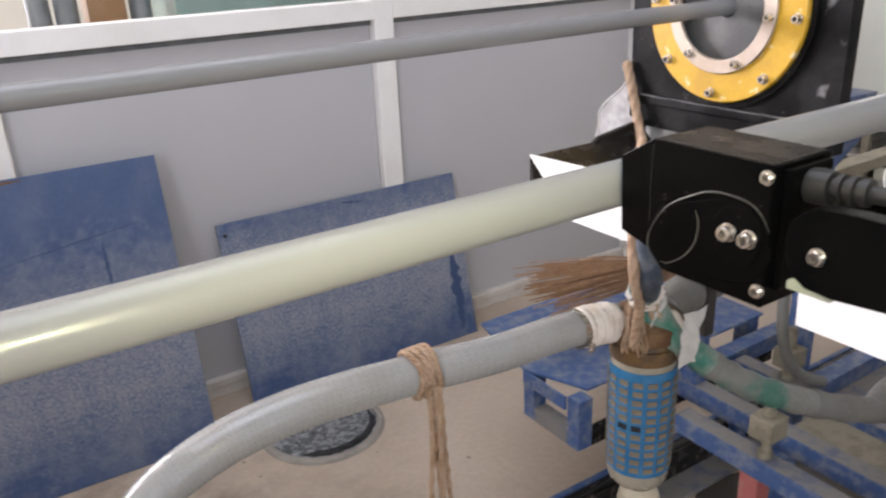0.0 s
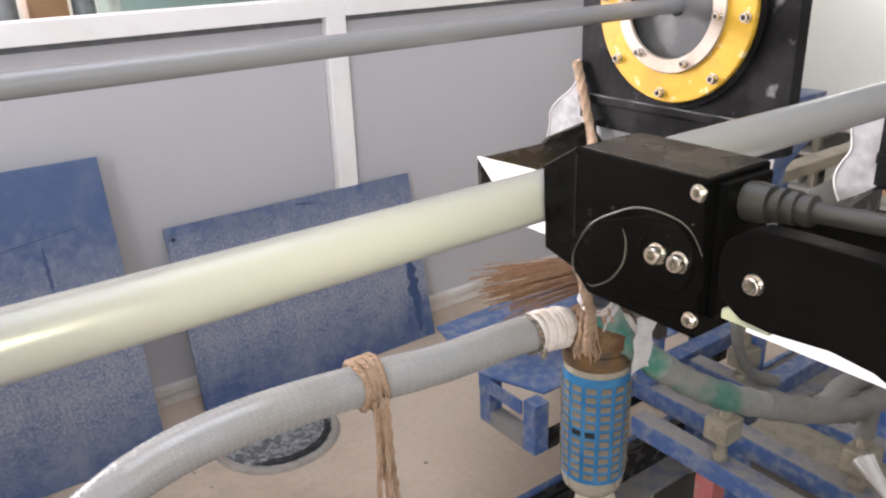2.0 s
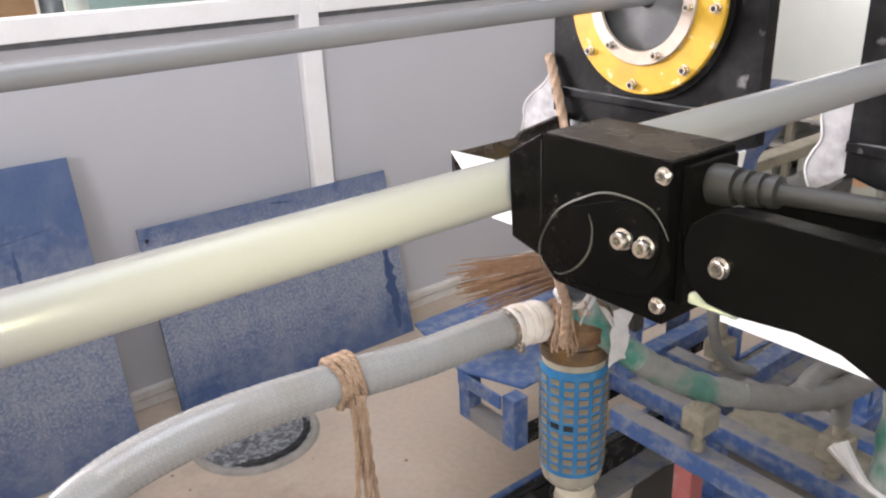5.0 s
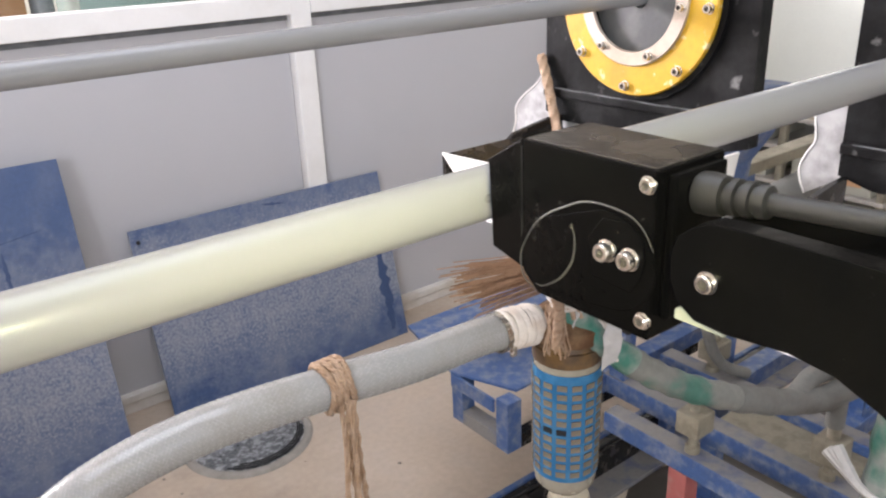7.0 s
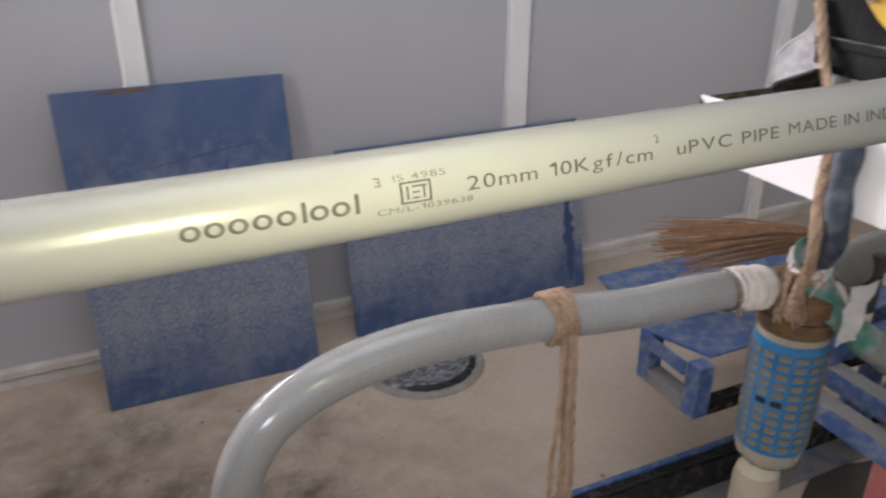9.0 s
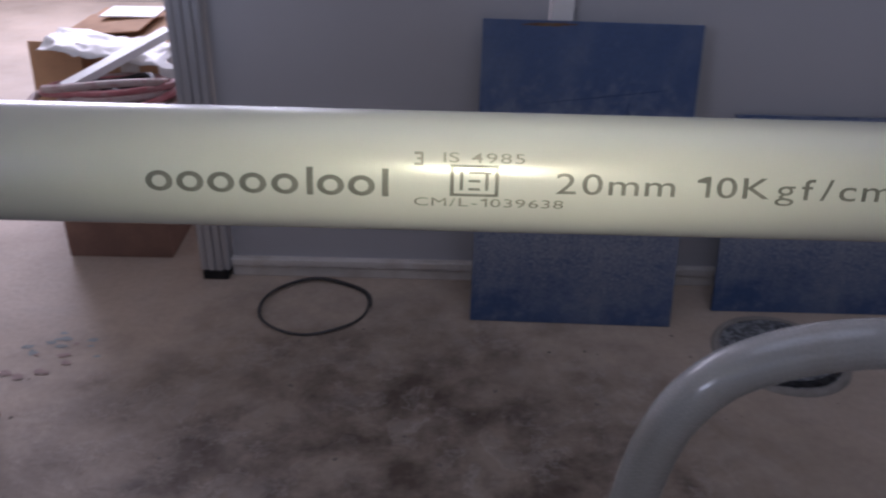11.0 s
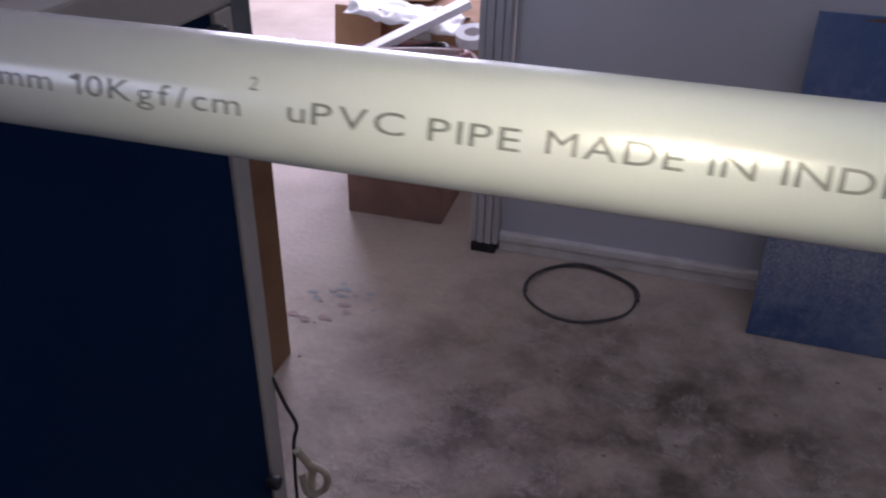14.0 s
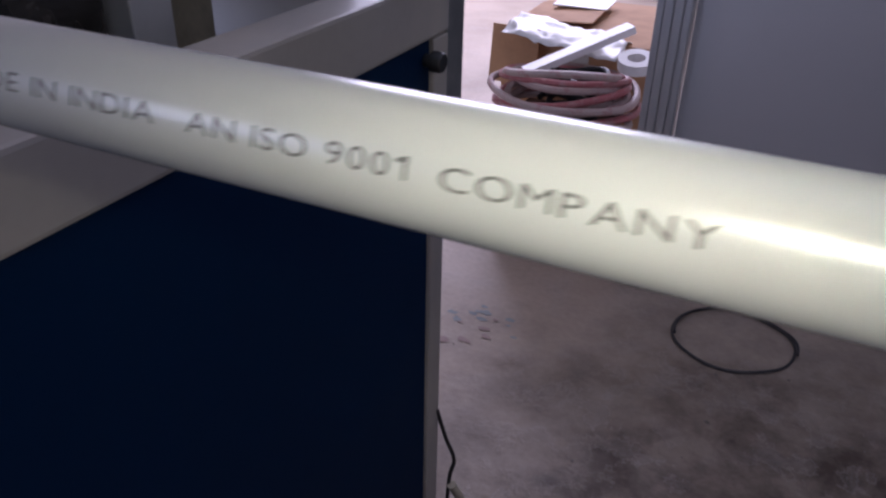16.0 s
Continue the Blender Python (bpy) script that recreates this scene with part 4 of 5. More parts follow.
hang_rope = thing("jute_rope", "frayed jute rope looped round the braided hose and hanging", "rope", group="jute ropes")
for k in range(4):
    c = Vector((0.446 + 0.0085 * k, 0.775, 0.7795))
    ring = [c + Vector((0.002 * math.sin(3 * a + k), 0.0305 * math.cos(a), 0.0305 * math.sin(a))) for a in [2 * math.pi * j / 30 for j in range(31)]]
    part("loop_turn", strands(ring, 0.0029, 4, 3.5), M_JUTE, hang_rope)
for k, (dx, dy, end) in enumerate(((-0.009, -0.006, 0.02), (0.0, -0.013, 0.04), (0.009, -0.006, 0.0), (0.004, 0.004, 0.03))):
    top = Vector((0.458 + dx * 0.6, 0.742 + dy * 0.2, 0.772))
    line = [top + Vector((dx * min(i / 5, 1) + 0.003 * math.sin(i * 0.7 + k), dy * min(i / 5, 1) + 0.003 * math.cos(i * 0.6 + k), -0.0255 * i)) for i in range(31)]
    part("strand", strands([q for q in line if q.z > end + 0.008], 0.0027, 3, 19), M_JUTE, hang_rope)
tie_rope = thing("jute_rope", "jute rope tied from the tank plate to the filter", "rope", group="jute ropes")
line = smooth_path([(PX - 0.008, 0.815, 1.125), (PX - 0.012, 0.798, 1.09), (PX - 0.02, 0.776, 1.045), (0.80, 0.73, 1.030), (0.70, 0.645, 1.046), (0.645, 0.590, 1.046), (0.636, 0.584, 0.985), (0.638, 0.580, 0.93), (0.70, 0.628, 0.86), (0.745, 0.672, 0.80), (0.758, 0.688, 0.755)], 12)
part("rope", strands(line, 0.0043, 4, 24), M_JUTE, tie_rope)
fr = bmesh.new()
random.seed(4)
for k in range(26):
    a = Vector((0.765 + random.uniform(-0.012, 0.012), 0.70 + random.uniform(-0.012, 0.006), 0.815))
    pts = [a]
    for i in range(6):
        pts.append(pts[-1] + Vector((random.uniform(-0.006, 0.004), random.uniform(-0.006, 0.003), -0.0115)))
    join(fr, tube(pts, 0.0012, 4, False))
tagged(part("frayed_end", fr, M_JUTE, tie_rope, "frayed loose fibres"), kind="stuff")

green_hose = thing("green_hose", "green hose wrapped in dusty plastic film, hanging in a curve", "hose")
GH = smooth_path([(0.760, 0.675, 0.850), (0.774, 0.687, 0.838), (0.787, 0.697, 0.823), (0.800, 0.700, 0.805), (0.822, 0.684, 0.762), (0.87, 0.655, 0.710), (0.935, 0.62, 0.660), (1.03, 0.585, 0.612), (1.14, 0.555, 0.570), (1.235, 0.535, 0.545)], 10)
part("hose_wall", tube(GH[:52], lambda t: 0.0205 + 0.0015 * math.sin(t * 40), 18), M_GREEN, green_hose, "", True)
STRAP = smooth_path([(0.700, 0.625, 1.035), (0.645, 0.570, 1.036), (0.640, 0.566, 0.985), (0.648, 0.566, 0.94), (0.690, 0.603, 0.89), (0.735, 0.650, 0.862), (0.768, 0.681, 0.846)], 8)
part("blue_strap", tube(STRAP, lambda t: 0.0125 + 0.0012 * math.sin(t * 37), 12), M_STRAP, green_hose, "dusty dark blue wound end hooked over the tray", True)
part("filmed_length", tube(GH[51:72], lambda t: 0.0212 + 0.0013 * math.sin(t * 31), 18), M_GREEN2, green_hose, "", True)
part("dusty_length", tube(GH[71:], lambda t: 0.0215 + 0.0012 * math.sin(t * 25), 18), M_GREYHOSE, green_hose, "dusty grey length", True)
part("branch", tube(smooth_path([(1.16, 0.55, 0.567), (1.24, 0.56, 0.575), (1.33, 0.55, 0.562), (1.42, 0.535, 0.56)]), 0.017, 14), M_GREYHOSE, green_hose, "dusty grey branch", True)
part("tail", tube(smooth_path([(1.235, 0.535, 0.545), (1.30, 0.52, 0.55), (1.42, 0.50, 0.555), (1.6, 0.45, 0.5)]), 0.0215, 14), M_GREYHOSE, green_hose, "", True)
part("drop_pipe", tube([(1.262, 0.522, 0.545), (1.262, 0.522, 0.488)], 0.016, 14), M_GREYHOSE, green_hose, "", True)
film = bmesh.new()
random.seed(8)
g = [[film.verts.new((0.822 + 0.011 * i - 0.003 * j + random.uniform(-0.002, 0.002), 0.652 - 0.006 * i + random.uniform(-0.004, 0.004), 0.800 - 0.017 * j + 0.006 * i + random.uniform(-0.002, 0.002))) for i in range(3)] for j in range(6)]
for j in range(5):
    for i in range(2):
        film.faces.new((g[j][i], g[j][i + 1], g[j + 1][i + 1], g[j + 1][i]))
random.seed(15)
for k in range(4):
    wrap = []
    for i in range(4 + 2 * k, 46 + k):
        q, d = GH[i], (GH[i + 1] - GH[i - 1]).normalized()
        u = d.cross(Vector((0.2, 1.0, 0.1))).normalized()
        a = 2.1 * k + i * (0.16 + 0.03 * k)
        wrap.append(q + (0.0205 + random.uniform(0, 0.003)) * (math.cos(a) * u + math.sin(a) * d.cross(u)))
    part("film_wrap", tube(wrap, lambda t, k=k: 0.0032 + 0.0022 * math.sin(t * 23 + k), 6), M_FILM if k % 2 else M_TAPE, green_hose, "dirty clear film wound round the hose", True)
for k in range(2):
    cord = [q + Vector((-0.018 + 0.010 * k, -0.016 - 0.006 * k + 0.003 * math.sin(i * 0.4 + k), 0.002 * math.sin(i * 0.7))) for i, q in enumerate(GH[:34])]
    part("cord", tube(cord, 0.0035, 7), M_JUTE, green_hose, "dirty cord along the hose", True)
fl = part("loose_film", film, M_FILM, green_hose, "loose crumpled clear film")
fl.modifiers.new("wall", "SOLIDIFY").thickness = 0.0008
thin_hose = thing("thin_hose", "thin dusty grey hose hanging to the frame", "hose")
part("hose_wall", tube(smooth_path([(1.50, 0.95, 0.90), (1.40, 0.88, 0.72), (1.352, 0.842, 0.56), (1.36, 0.83, 0.48), (1.40, 0.82, 0.42), (1.46, 0.80, 0.385)]), 0.012, 12), M_GREYHOSE, thin_hose, "", True)
side_hose = thing("green_hose", "upright green hose bound with white plastic film", "hose")
part("hose_wall", tube(smooth_path([(1.05, 0.36, 0.80), (1.06, 0.362, 0.66), (1.05, 0.36, 0.54), (1.06, 0.365, 0.40), (1.13, 0.37, 0.20), (1.2, 0.38, 0.0)]), lambda t: 0.024 + 0.002 * math.sin(t * 60), 16), M_GREEN, side_hose, "", True)
b = bmesh.new()
for k in range(3):
    pts = smooth_path([(1.035, 0.42 + 0.006 * k, 0.610 - 0.006 * k), (1.03, 0.40, 0.590 - 0.004 * k), (1.025, 0.375, 0.570), (1.03, 0.345, 0.560)], 5)
    join(b, tube(pts, lambda t: 0.009 - 0.004 * t, 6))
part("film_tail", b, M_FILM, side_hose, "twisted white film tail")

jar = thing("plastic_bottle", "small ivory plastic bottle with a cap below the filter", "bottle", pose(0.955, 0.838, 0.0))
part("bottle_body", lathe([(0.036, 0.0), (0.040, 0.006), (0.040, 0.300), (0.036, 0.318), (0.022, 0.327), (0.015, 0.33)], 28), M_PLASTIC, jar, "", True)
part("cap", lathe([(0.016, 0.3305), (0.016, 0.342), (0.013, 0.346)], 20), M_PLASTIC, jar, "dirty ivory screw cap", True)

broom = thing("broom", "grass broom lying on the blue bench", "broom")
b = bmesh.new()
random.seed(2)
for k in range(150):
    a = random.uniform(-1, 1)
    c = random.uniform(-1, 1)
    p0 = Vector((1.42, 1.14 + 0.02 * a, 0.55 + 0.018 * c))
    p1 = Vector((1.22, 1.16 + 0.045 * a, 0.585 + 0.028 * c))
    p2 = Vector((1.03 + random.uniform(-0.05, 0.05), 1.19 + 0.075 * a, 0.60 + 0.038 * c - 0.01))
    join(b, tube([p0, p1, p2], 0.0014, 3, False))
tagged(part("bristles", b, M_BRISTLE, broom, "dry brown bristles"), kind="stuff")
part("handle", tube([(1.40, 1.14, 0.55), (2.0, 1.09, 0.43)], 0.018, 12), M_BRISTLE, broom)
part("binding", lathe([(0.024, -0.02), (0.028, 0), (0.024, 0.02)], 14, Matrix.Translation((1.41, 1.14, 0.552)) @ ALONG_X), M_TAPE, broom)

# ---- things on the floor ----
ringc = thing("cable_ring", "loop of thin black cable lying on the floor", "cable")
pts = [(-0.545 + (0.155 + 0.006 * math.sin(2 * a)) * math.cos(a), 2.012 + (0.142 + 0.005 * math.cos(3 * a)) * math.sin(a), 0.006 + 0.002 * math.sin(5 * a)) for a in [2 * math.pi * k / 60 for k in range(61)]]
part("loop", tube(pts, 0.0038, 8), M_LOOP, ringc, "", True)
part("second_turn", tube([(x * 1.0 + 0.006, y - 0.008, z + 0.009) for x, y, z in pts[:34]], 0.0038, 8), M_LOOP, ringc, "", True)

drain = thing("drain_cover", "round wet cast-iron drain cover in a cement rim", "drain", pose(0.735, 1.840, 0.0))
part("rim", lathe([(0.157, 0.0005), (0.180, 0.0005), (0.176, 0.007), (0.168, 0.010), (0.157, 0.009)], 48, None, True), M_DIRT, drain, "", True)
part("cover", lathe([(0.156, 0.001), (0.156, 0.007), (0.13, 0.009), (0.02, 0.009)], 48), M_IRON, drain)
for k in range(3):
    part("wire_turn", tube([((0.150 - 0.006 * k) * math.cos(a), (0.150 - 0.006 * k) * math.sin(a), 0.012 + 0.002 * k) for a in [radians(-135 + 6 * k + 5 * j) for j in range(24)]], 0.0022, 6), M_CABLE, drain)

random.seed(11)
rubble = bmesh.new()
for k in range(40):
    x, y = random.gauss(0.0, 0.45), random.gauss(1.55, 0.28)
    if y > 1.93:
        continue
    s = random.uniform(0.002, 0.007)
    v = [(random.uniform(0.7, 1.3) * s * math.cos(2 * math.pi * j / 6), random.uniform(0.7, 1.3) * s * math.sin(2 * math.pi * j / 6)) for j in range(6)]
    b = bmesh.new()
    lo = [b.verts.new((x + u, y + w, 0.0002)) for u, w in v]
    hi = [b.verts.new((x + u * 0.7, y + w * 0.7, s * random.uniform(0.15, 0.4))) for u, w in v]
    b.faces.new(hi)
    for j in range(6):
        b.faces.new((lo[j], lo[(j + 1) % 6], hi[(j + 1) % 6], hi[j]))
    join(rubble, b)
tagged(part("floor_crumbs", rubble, M_CRUMB), "small cement crumbs and flakes on the floor", "debris", kind="stuff")
for nm, material, n, seed, up in (("blue_paint_spots", M_PAINTB, 11, 3, 0.0006), ("red_paint_spots", M_PAINTR, 8, 5, 0.0016)):
    random.seed(seed)
    b = bmesh.new()
    for k in range(n):
        x, y, s = random.gauss(-1.20, 0.06), random.gauss(1.73 if seed == 5 else 1.79, 0.05), random.uniform(0.006, 0.022)
        b.faces.new([b.verts.new((x + s * random.uniform(0.6, 1.3) * math.cos(a), y + 0.6 * s * random.uniform(0.6, 1.3) * math.sin(a), up + 0.00006 * k)) for a in [2 * math.pi * j / 9 for j in range(9)]])
    tagged(part(nm, b, material), "faint dried paint spots on the concrete", "paint spots", kind="stuff")

# shade on the floor under the frame, painted as a thin dark sheet
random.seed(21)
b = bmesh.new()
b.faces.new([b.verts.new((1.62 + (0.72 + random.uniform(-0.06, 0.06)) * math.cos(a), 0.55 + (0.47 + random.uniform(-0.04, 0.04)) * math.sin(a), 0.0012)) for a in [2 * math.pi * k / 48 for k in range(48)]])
tagged(part("under_frame_shade", b, mat("dark floor shade under frame", (0.030, 0.024, 0.018), 0.5, 0, 0.3, 9, 60, 0.3, (0.06, 0.048, 0.036), 0.7)), "dark sheet painted as the shade on the concrete under the frame", "stain", kind="stuff")

# ---- haul-off machine that the pipes run into ----
CX = -0.884
machine = thing("haul_off_machine", "cream and navy machine cabinet that takes up the pipes", "machine")
part("side_panel", box(CX - 0.02, -0.75, 0.07, CX - 0.004, 0.868, 1.0245, 0.002), M_NAVY, machine, "navy blue sheet panel")
part("corner_post", box(CX - 0.035, 0.870, 0.06, CX, 0.905, 1.024, 0.003), M_CREAM, machine)
part("corner_post", box(CX - 0.035, -0.79, 0.06, CX, -0.756, 1.019, 0.003), M_CREAM, machine)
part("top_beam", box(CX - 0.05, -0.80, 1.025, CX, 0.906, 1.083, 0.004), M_CREAM, machine)
part("bottom_beam", box(CX - 0.05, -0.80, 0.02, CX, 0.906, 0.059, 0.003), M_CREAM, machine)
part("table_top", box(CX - 1.1, -0.80, 0.975, CX - 0.051, 0.86, 1.0, 0.003), M_CREAM, machine)
part("end_strip", box(CX - 0.03, 0.9065, 0.93, CX - 0.002, 0.949, 1.24, 0.002), M_RUBBER, machine, "dark grey end strip")
part("rear_guard", box(CX - 0.34, 0.835, 1.0005, CX - 0.075, 0.85, 1.30, 0.002), M_PANEL, machine, "grey guard plate behind the top beam")
part("back_panel", box(CX - 1.1, 0.80, 0.06, CX - 0.052, 0.815, 0.974), M_NAVY, machine)
knob = part("knob", lathe([(0.007, 0), (0.007, 0.006), (0.011, 0.008), (0.011, 0.018), (0.009, 0.021)], 20, Matrix.Translation((CX - 0.003, 0.856, 1.005)) @ ALONG_X), M_CABLE, machine, "black round knob", True)
part("knob", lathe([(0.007, 0), (0.007, 0.006), (0.011, 0.008), (0.011, 0.018), (0.009, 0.021)], 20, Matrix.Translation((CX - 0.003, 0.856, 0.335)) @ ALONG_X), M_CABLE, machine, "black round knob", True)
caster = part("foot", lathe([(0.03, 0), (0.03, 0.012), (0.012, 0.014), (0.012, 0.0195)], 18, Matrix.Translation((CX - 0.025, 0.87, 0))), M_CABLE, machine)
part("foot", lathe([(0.03, 0), (0.03, 0.012), (0.012, 0.014), (0.012, 0.0195)], 18, Matrix.Translation((CX - 0.025, -0.77, 0))), M_CABLE, machine)
guide = thing("pipe_guide", "dark clamp block with a pale slab on the machine top", "clamp")
part("clamp_block", box(CX - 0.36, 0.12, 1.0005, CX - 0.12, 0.565, 1.165, 0.004), M_BLACKTOP, guide)
part("plate", box(CX - 0.135, 0.570, 1.0005, CX - 0.10, 0.612, 1.165, 0.002), M_ALU, guide)
part("slab", box(CX - 0.34, 0.618, 1.105, CX - 0.14, 0.735, 1.165, 0.004), M_WOOD, guide, "pale wooden slab")
part("bracket", box(CX - 0.22, 0.66, 1.0005, CX - 0.16, 0.725, 1.1045, 0.002), M_BEIGE, guide)
wires = thing("cream_tube", "loose cream tube loop at the cabinet corner", "tube")
part("loop", tube(smooth_path([(-0.86, 0.905, 0.36), (-0.845, 0.92, 0.31), (-0.855, 0.935, 0.27), (-0.85, 0.92, 0.2), (-0.86, 0.93, 0.1), (-0.87, 0.94, 0.008)]), 0.007, 10), M_PLASTIC, wires, "", True)
part("second_loop", tube(smooth_path([(-0.85, 0.912, 0.33), (-0.825, 0.925, 0.30), (-0.83, 0.93, 0.26), (-0.855, 0.92, 0.25), (-0.862, 0.915, 0.30)]), 0.006, 10), M_PLASTIC, wires, "", True)
wire = thing("black_wire", "thin black wire hanging beside the cabinet corner", "wire")
part("wire", tube(smooth_path([(-0.885, 0.900, 0.50), (-0.875, 0.912, 0.44), (-0.862, 0.915, 0.40), (-0.866, 0.908, 0.36), (-0.87, 0.91, 0.2), (-0.875, 0.95, 0.004)]), 0.003, 8), M_CABLE, wire, "", True)

wood = thing("wooden_board", "brown wooden board standing beside the machine", "board", pose(-1.20, 1.46, 0, 0, 0, 0))
part("board", box(-0.025, -0.20, 0.0, 0.0, 0.06, 0.752, 0.002), M_WOOD, wood)
part("metal_cap", box(-0.06, -0.17, 0.7525, 0.01, 0.065, 0.772, 0.003), M_FLANGE, wood, "grey metal cap")
part("hole", lathe([(0.014, 0), (0.014, 0.001)], 12, Matrix.Translation((0.0005, -0.06, 0.62)) @ ALONG_X), M_CABLE, wood)

carton = thing("cardboard_box", "dull reddish cardboard box on the floor past the doorway", "box", pose(-1.19, 2.42, 0, 0, 0, 1), "boxes past the doorway")
part("box_body", box(-0.165, -0.15, 0, 0.155, 0.15, 0.37, 0.004), M_REDCARD, carton)
part("flap", box(-0.165, -0.155, 0.31, 0.155, -0.151, 0.372), M_REDCARD, carton)
rear = thing("cardboard_box", "large closed cardboard box behind the coiled hose", "box", pose(-1.24, 2.96, 0, 0, 0, 3), "boxes past the doorway")
part("box_body", box(-0.27, -0.30, 0, 0.27, 0.32, 0.555, 0.004), M_CARD, rear)
part("flap", box(0, 0, 0, 0.265, 0.32, 0.004), M_CARD, rear).matrix_basis = pose(-0.268, -0.15, 0.557, 0, -4, 0)
part("side_flap", box(-0.17, 0, -0.19, 0, 0.004, 0), M_CARD, rear, "orange-brown side flap").matrix_basis = pose(-0.13, -0.345, 0.585, -6, 0, -6)
part("tape_strip", box(-0.03, -0.302, 0.35, 0.03, -0.3005, 0.552), M_TAPE, rear, "pale packing tape")
part("paper", box(-0.20, 0.05, 0.5785, 0.0, 0.22, 0.583), M_WHITE, rear, "white paper slip")
coil = thing("hose_coil", "tangled coil of pinkish hose on the reddish box", "coil")
random.seed(6)
for k in range(9):
    cx, cy = -1.20 + random.uniform(-0.025, 0.025), 2.43 + random.uniform(-0.02, 0.02)
    rx, ry, tx, ty = random.uniform(0.155, 0.235), random.uniform(0.115, 0.165), random.uniform(-0.22, 0.22), random.uniform(-0.30, 0.35)
    z0, ph = 0.400 + 0.014 * k, random.uniform(0, 6)
    pts = [(cx + rx * math.cos(a) * (1 + 0.06 * math.sin(3 * a + ph)), cy + ry * math.sin(a) * (1 + 0.08 * math.cos(2 * a + ph)), max(z0 + tx * rx * math.cos(a) + ty * ry * math.sin(a), 0.383)) for a in [2 * math.pi * i / 40 for i in range(41)]]
    part("turn", tube(pts, 0.0115, 8), M_PINK if k in (1, 4, 7) else M_COIL, coil, "faded red hose turn" if k in (1, 4, 7) else "", True)
heap = thing("cable_heap", "heap of black cable inside the hose coil", "cable")
for k in range(7):
    r, ph = random.uniform(0.05, 0.095), random.uniform(0, 6)
    pts = [(-1.16 + r * math.cos(a + ph) * 1.3, 2.43 + r * math.sin(a + ph), 0.395 + 0.020 * k + 0.012 * math.sin(2 * a + ph)) for a in [2 * math.pi * i / 26 * 0.9 for i in range(27)]]
    part("turn", tube(pts, 0.010, 7), M_CABLE, heap, "", True)
sheetw = thing("white_bracket", "white bent metal strip lying across the hose coil", "bracket", look((-1.31, 2.36, 0.525), (-1.035, 2.60, 0.655)))
part("strip", box(-0.027, -0.002, -0.36, 0.027, 0.002, 0, 0.001), M_WHITE, sheetw)
part("strip_flange", box(0.0275, -0.020, -0.36, 0.030, 0.002, 0, 0.001), M_WHITE, sheetw)
bag = thing("plastic_bag", "crumpled white plastic film draped over the boxes", "bag")
b = bmesh.new()
g = [[b.verts.new((-1.47 + 0.40 * i / 26, 2.56 + 0.20 * q / 12 - 0.05 * i / 26, 0.566 + 0.03 * (1 - i / 26) + 0.014 * noise.noise(Vector((i * 0.23, q * 0.35, 1.7))) + 0.009 * noise.noise(Vector((i * 0.7, q * 0.8, 5.1))) - 0.02 * max(0.0, 1 - q / 4))) for i in range(27)] for q in range(13)]
for q in range(12):
    for i in range(26):
        b.faces.new((g[q][i], g[q][i + 1], g[q + 1][i + 1], g[q + 1][i]))
part("film", b, M_WHITE, bag, "", True).modifiers.new("wall", "SOLIDIFY").thickness = 0.0012
roll = thing("tape_roll", "roll of white tape lying on the coil", "tape roll", pose(-0.992, 2.44, 0.560, 14, 0, 0))
part("tape", lathe([(0.026, 0), (0.054, 0), (0.054, 0.032), (0.026, 0.032)], 28, None, True), M_WHITE, roll, "", True)

# ---- the small lamp carried beside the lens ----
torch = thing("torch", "small lit torch carried along the walkway beside the pipe", "torch")
lens = bmesh.new()
bmesh.ops.create_circle(lens, cap_ends=True, segments=12, radius=0.0038)
part("lamp_lens", lens, M_TORCH, torch, "glowing warm white lens")
part("lamp_cup", lathe([(0.0052, -0.0060), (0.0052, 0.0040), (0.0002, 0.0040), (0.0002, 0.0030), (0.0042, 0.0030), (0.0042, -0.0060)], 24, None, True), M_CABLE, torch, "black cup round the lens", True)

# ---- behind the glass ----
shelf = thing("bench_table", "plain table in the room behind the glass", "table")
part("tabletop", box(0.0, 2.55, 0.95, 2.2, 3.1, 0.985, 0.003), M_CREAM, shelf)
for x in (0.03, 2.13):
    for y in (2.58, 3.03):
        part("leg", box(x, y, 0, x + 0.04, y + 0.04, 0.949), M_ALU, shelf)
for x, y, r, h in ((0.345, 2.8, 0.035, 0.32), (0.425, 2.8, 0.036, 0.34), (0.655, 2.82, 0.035, 0.3)):
    j = tagged(thing("grey_canister", "grey cylindrical canister on the table behind the glass", "canister", pose(x, y, 0.9855), "canisters"), group="canisters behind the glass")
    part("canister_body", lathe([(r, 0), (r, h), (r * 0.9, h + 0.006)], 24), M_RUBBER, j, "", True)
bb = thing("brown_box", "small brown box on the table behind the glass", "box", pose(0.545, 2.82, 0.9855), "boxes past the doorway")
part("box_body", box(-0.06, -0.05, 0, 0.055, 0.06, 0.20, 0.003), M_WOOD, bb)
aq = thing("glass_tank", "greenish glass tank on the table behind the glass", "tank", pose(1.05, 2.82, 0.9855))
part("tank_glass", box(-0.32, -0.15, 0, 0.4, 0.15, 0.35, 0.003), mat("green glass", (0.16, 0.22, 0.20), 0.15, 0, 0.1, 6, 60, 0.05), aq)

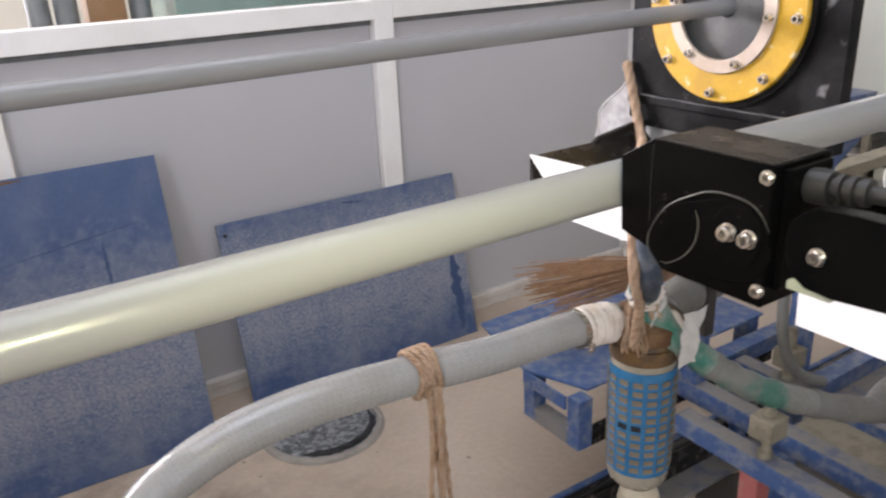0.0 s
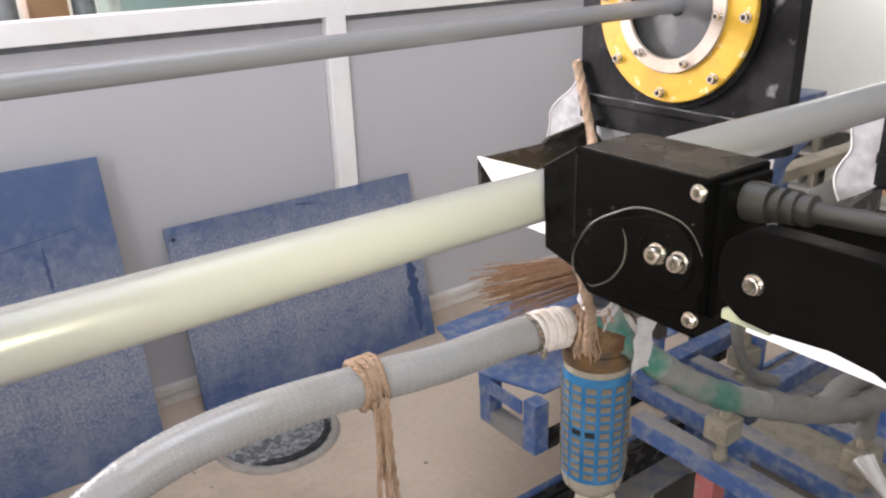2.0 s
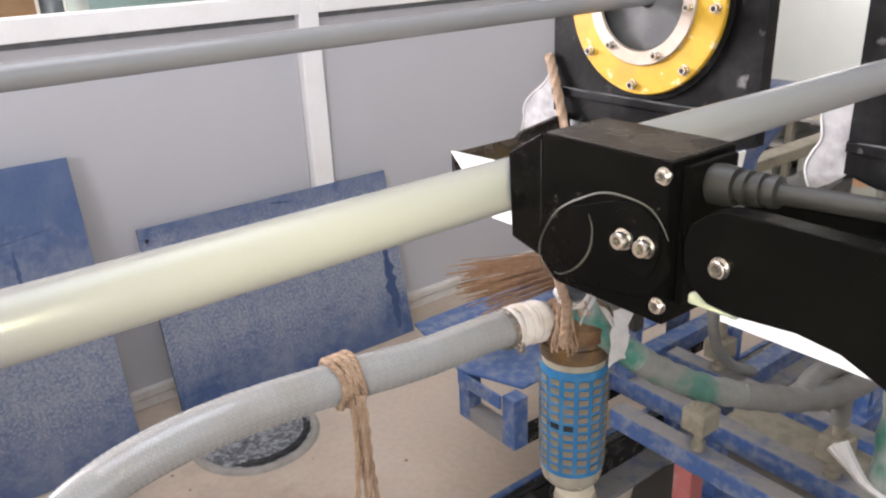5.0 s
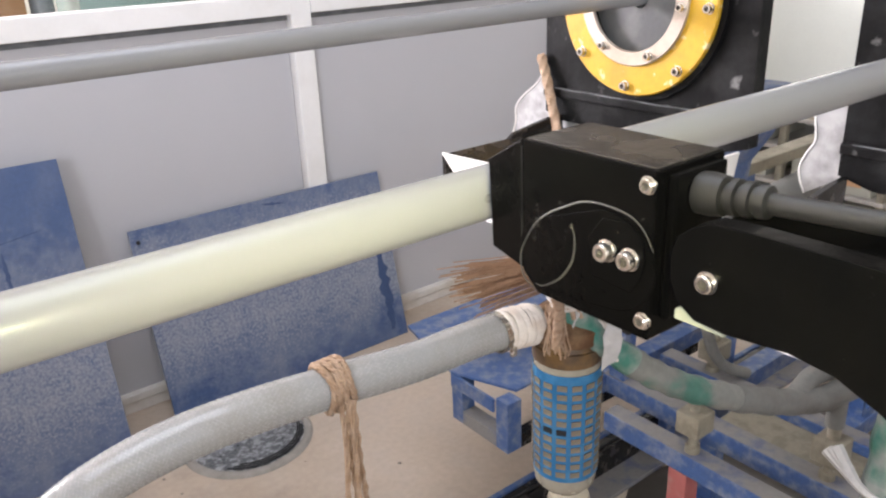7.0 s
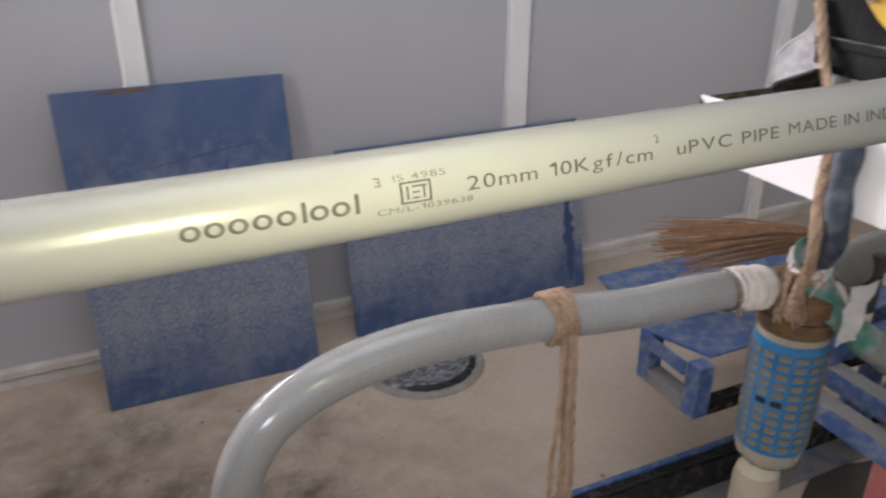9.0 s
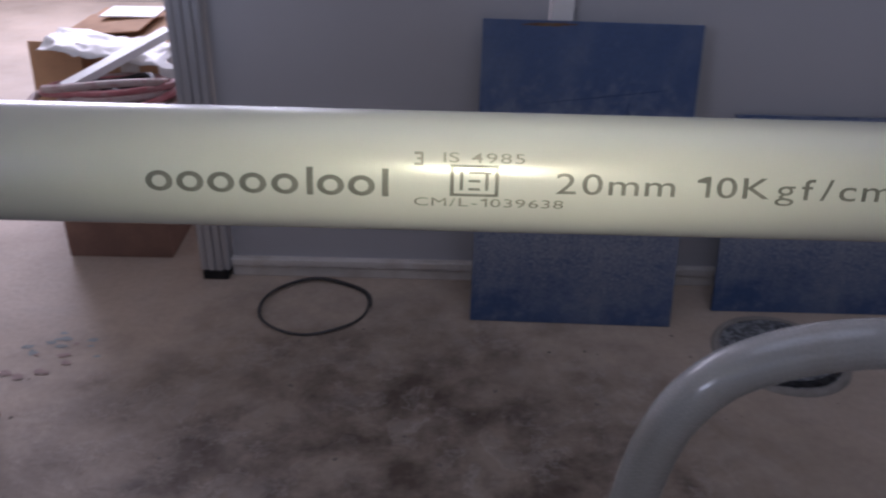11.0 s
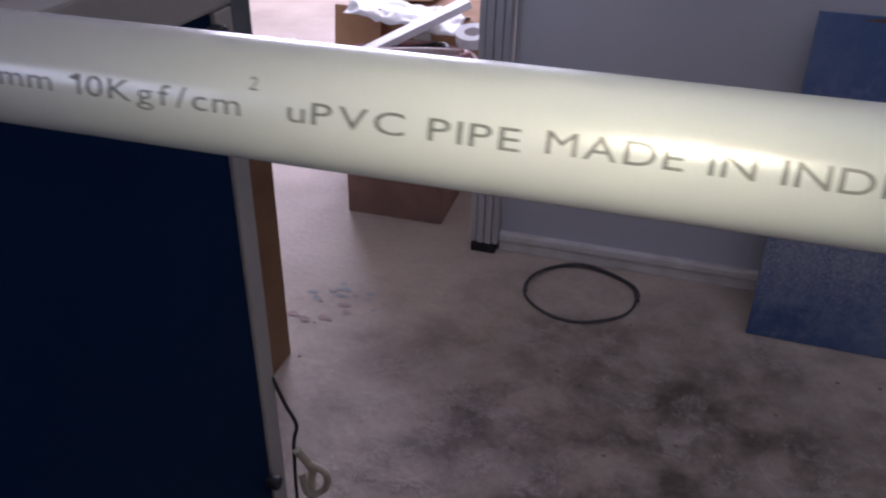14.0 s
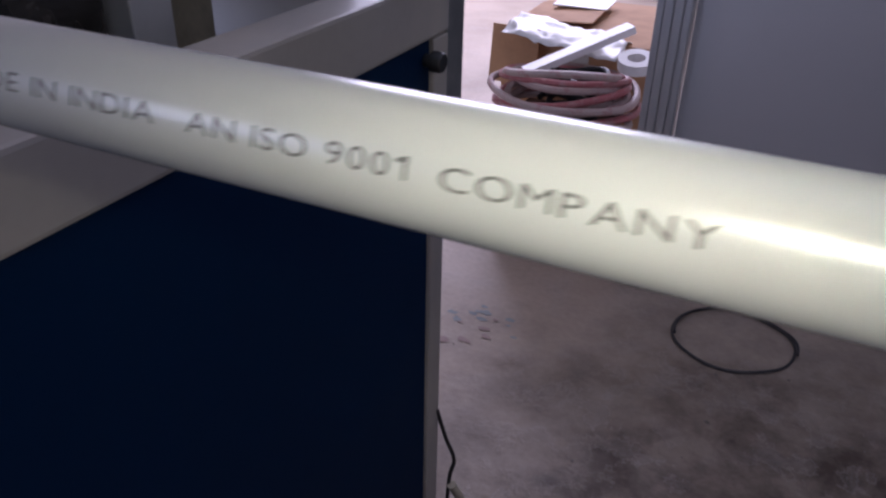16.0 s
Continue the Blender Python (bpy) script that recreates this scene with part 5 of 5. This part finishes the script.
# shelving rack and far cabinet seen between the tanks
rack = thing("shelving_rack", "cream steel shelving rack with pale bins behind the tanks", "rack", pose(3.1, 1.25, 0))
for x in (0.0, 0.38):
    for y in (0.0, 0.42, 0.84):
        part("upright", box(x, y, 0.0, x + 0.03, y + 0.03, 0.54, 0.002), M_BEIGE, rack)
for z in (0.09, 0.25, 0.40, 0.525):
    part("shelf", box(-0.004, -0.004, z, 0.416, 0.876, z + 0.016, 0.002), M_CREAM, rack)
for k, (y, z, h) in enumerate(((0.05, 0.107, 0.11), (0.24, 0.107, 0.10), (0.48, 0.107, 0.12), (0.06, 0.267, 0.09), (0.25, 0.267, 0.11), (0.50, 0.267, 0.08), (0.66, 0.267, 0.10), (0.10, 0.417, 0.07), (0.52, 0.417, 0.08))):
    bin_box = thing("storage_bin", "pale cream bin on the shelving rack", "bin", pose(3.1, 1.25 + y, z), "bins on the rack")
    part("bin_body", box(0.02, 0, 0, 0.34, 0.14, h, 0.006), M_BIN, bin_box)
    part("bin_label", box(0.018, 0.04, h * 0.4, 0.0195, 0.10, h * 0.7), M_CARD, bin_box, "brown paper label")

# far cabinet seen between the tanks
cab = thing("cream_cabinet", "tall pale cream cabinet behind the tanks", "cabinet", pose(3.6, 0.2, 0))
part("cabinet_body", box(0, -1.0, 0.08, 0.6, 2.0, 2.6, 0.005), M_PALE, cab)
part("plinth", box(0.03, -0.98, 0, 0.58, 1.98, 0.0795), M_RUBBER, cab)
for k in range(3):
    door = part("door", box(-0.018, -0.995 + k, 0.10, -0.0005, -0.005 + k, 2.58, 0.003), M_PALE, cab)
    part("handle", box(-0.035, -0.08 + k, 1.25, -0.0185, -0.06 + k, 1.40, 0.003), M_ALU, door)


def motions():
    """The pipes are drawn to the left; the ink leaves the print head and rides on."""
    # seconds, and how far the draw lags then
    lags = [(0.0, 0.07), (3.0, 0.07), (6.0, 0.07), (7.0, 0.07), (7.5, 0.07), (8.0, 0.03), (8.5, 0.0), (10.0, 0.0), (12.0, 0.0), (14.0, 0.0), (16.0, 0.0)]
    walk(near_pipe, [(t, pipe_pose(0.2364, 1.1971, t - lag)) for t, lag in lags])
    walk(far_pipe, [(t, pipe_pose(0.6559, 1.2049, t - lag)) for t, lag in lags])
    walk(torch, [(t, pose(*r) @ Matrix.Translation((0.012, 0.009, 0.006))) for t, *r in ROWS])
    nozzle = 0.249
    for ob, at in letters:
        go = (nozzle - at) / SPEED
        rows = []
        t = 0.0
        while t < go - 0.3:
            rows.append((t, Matrix.Translation((nozzle - SPEED * t, -0.045, 0))))
            t += 0.8
        rows.append((go - 0.12, Matrix.Translation((nozzle - SPEED * (go - 0.12), -0.045, 0))))
        rows.append((go + 0.02, Matrix.Translation((at, 0, 0))))
        rows.append((16.0, Matrix.Translation((at, 0, 0))))
        walk(ob, rows)


motions()
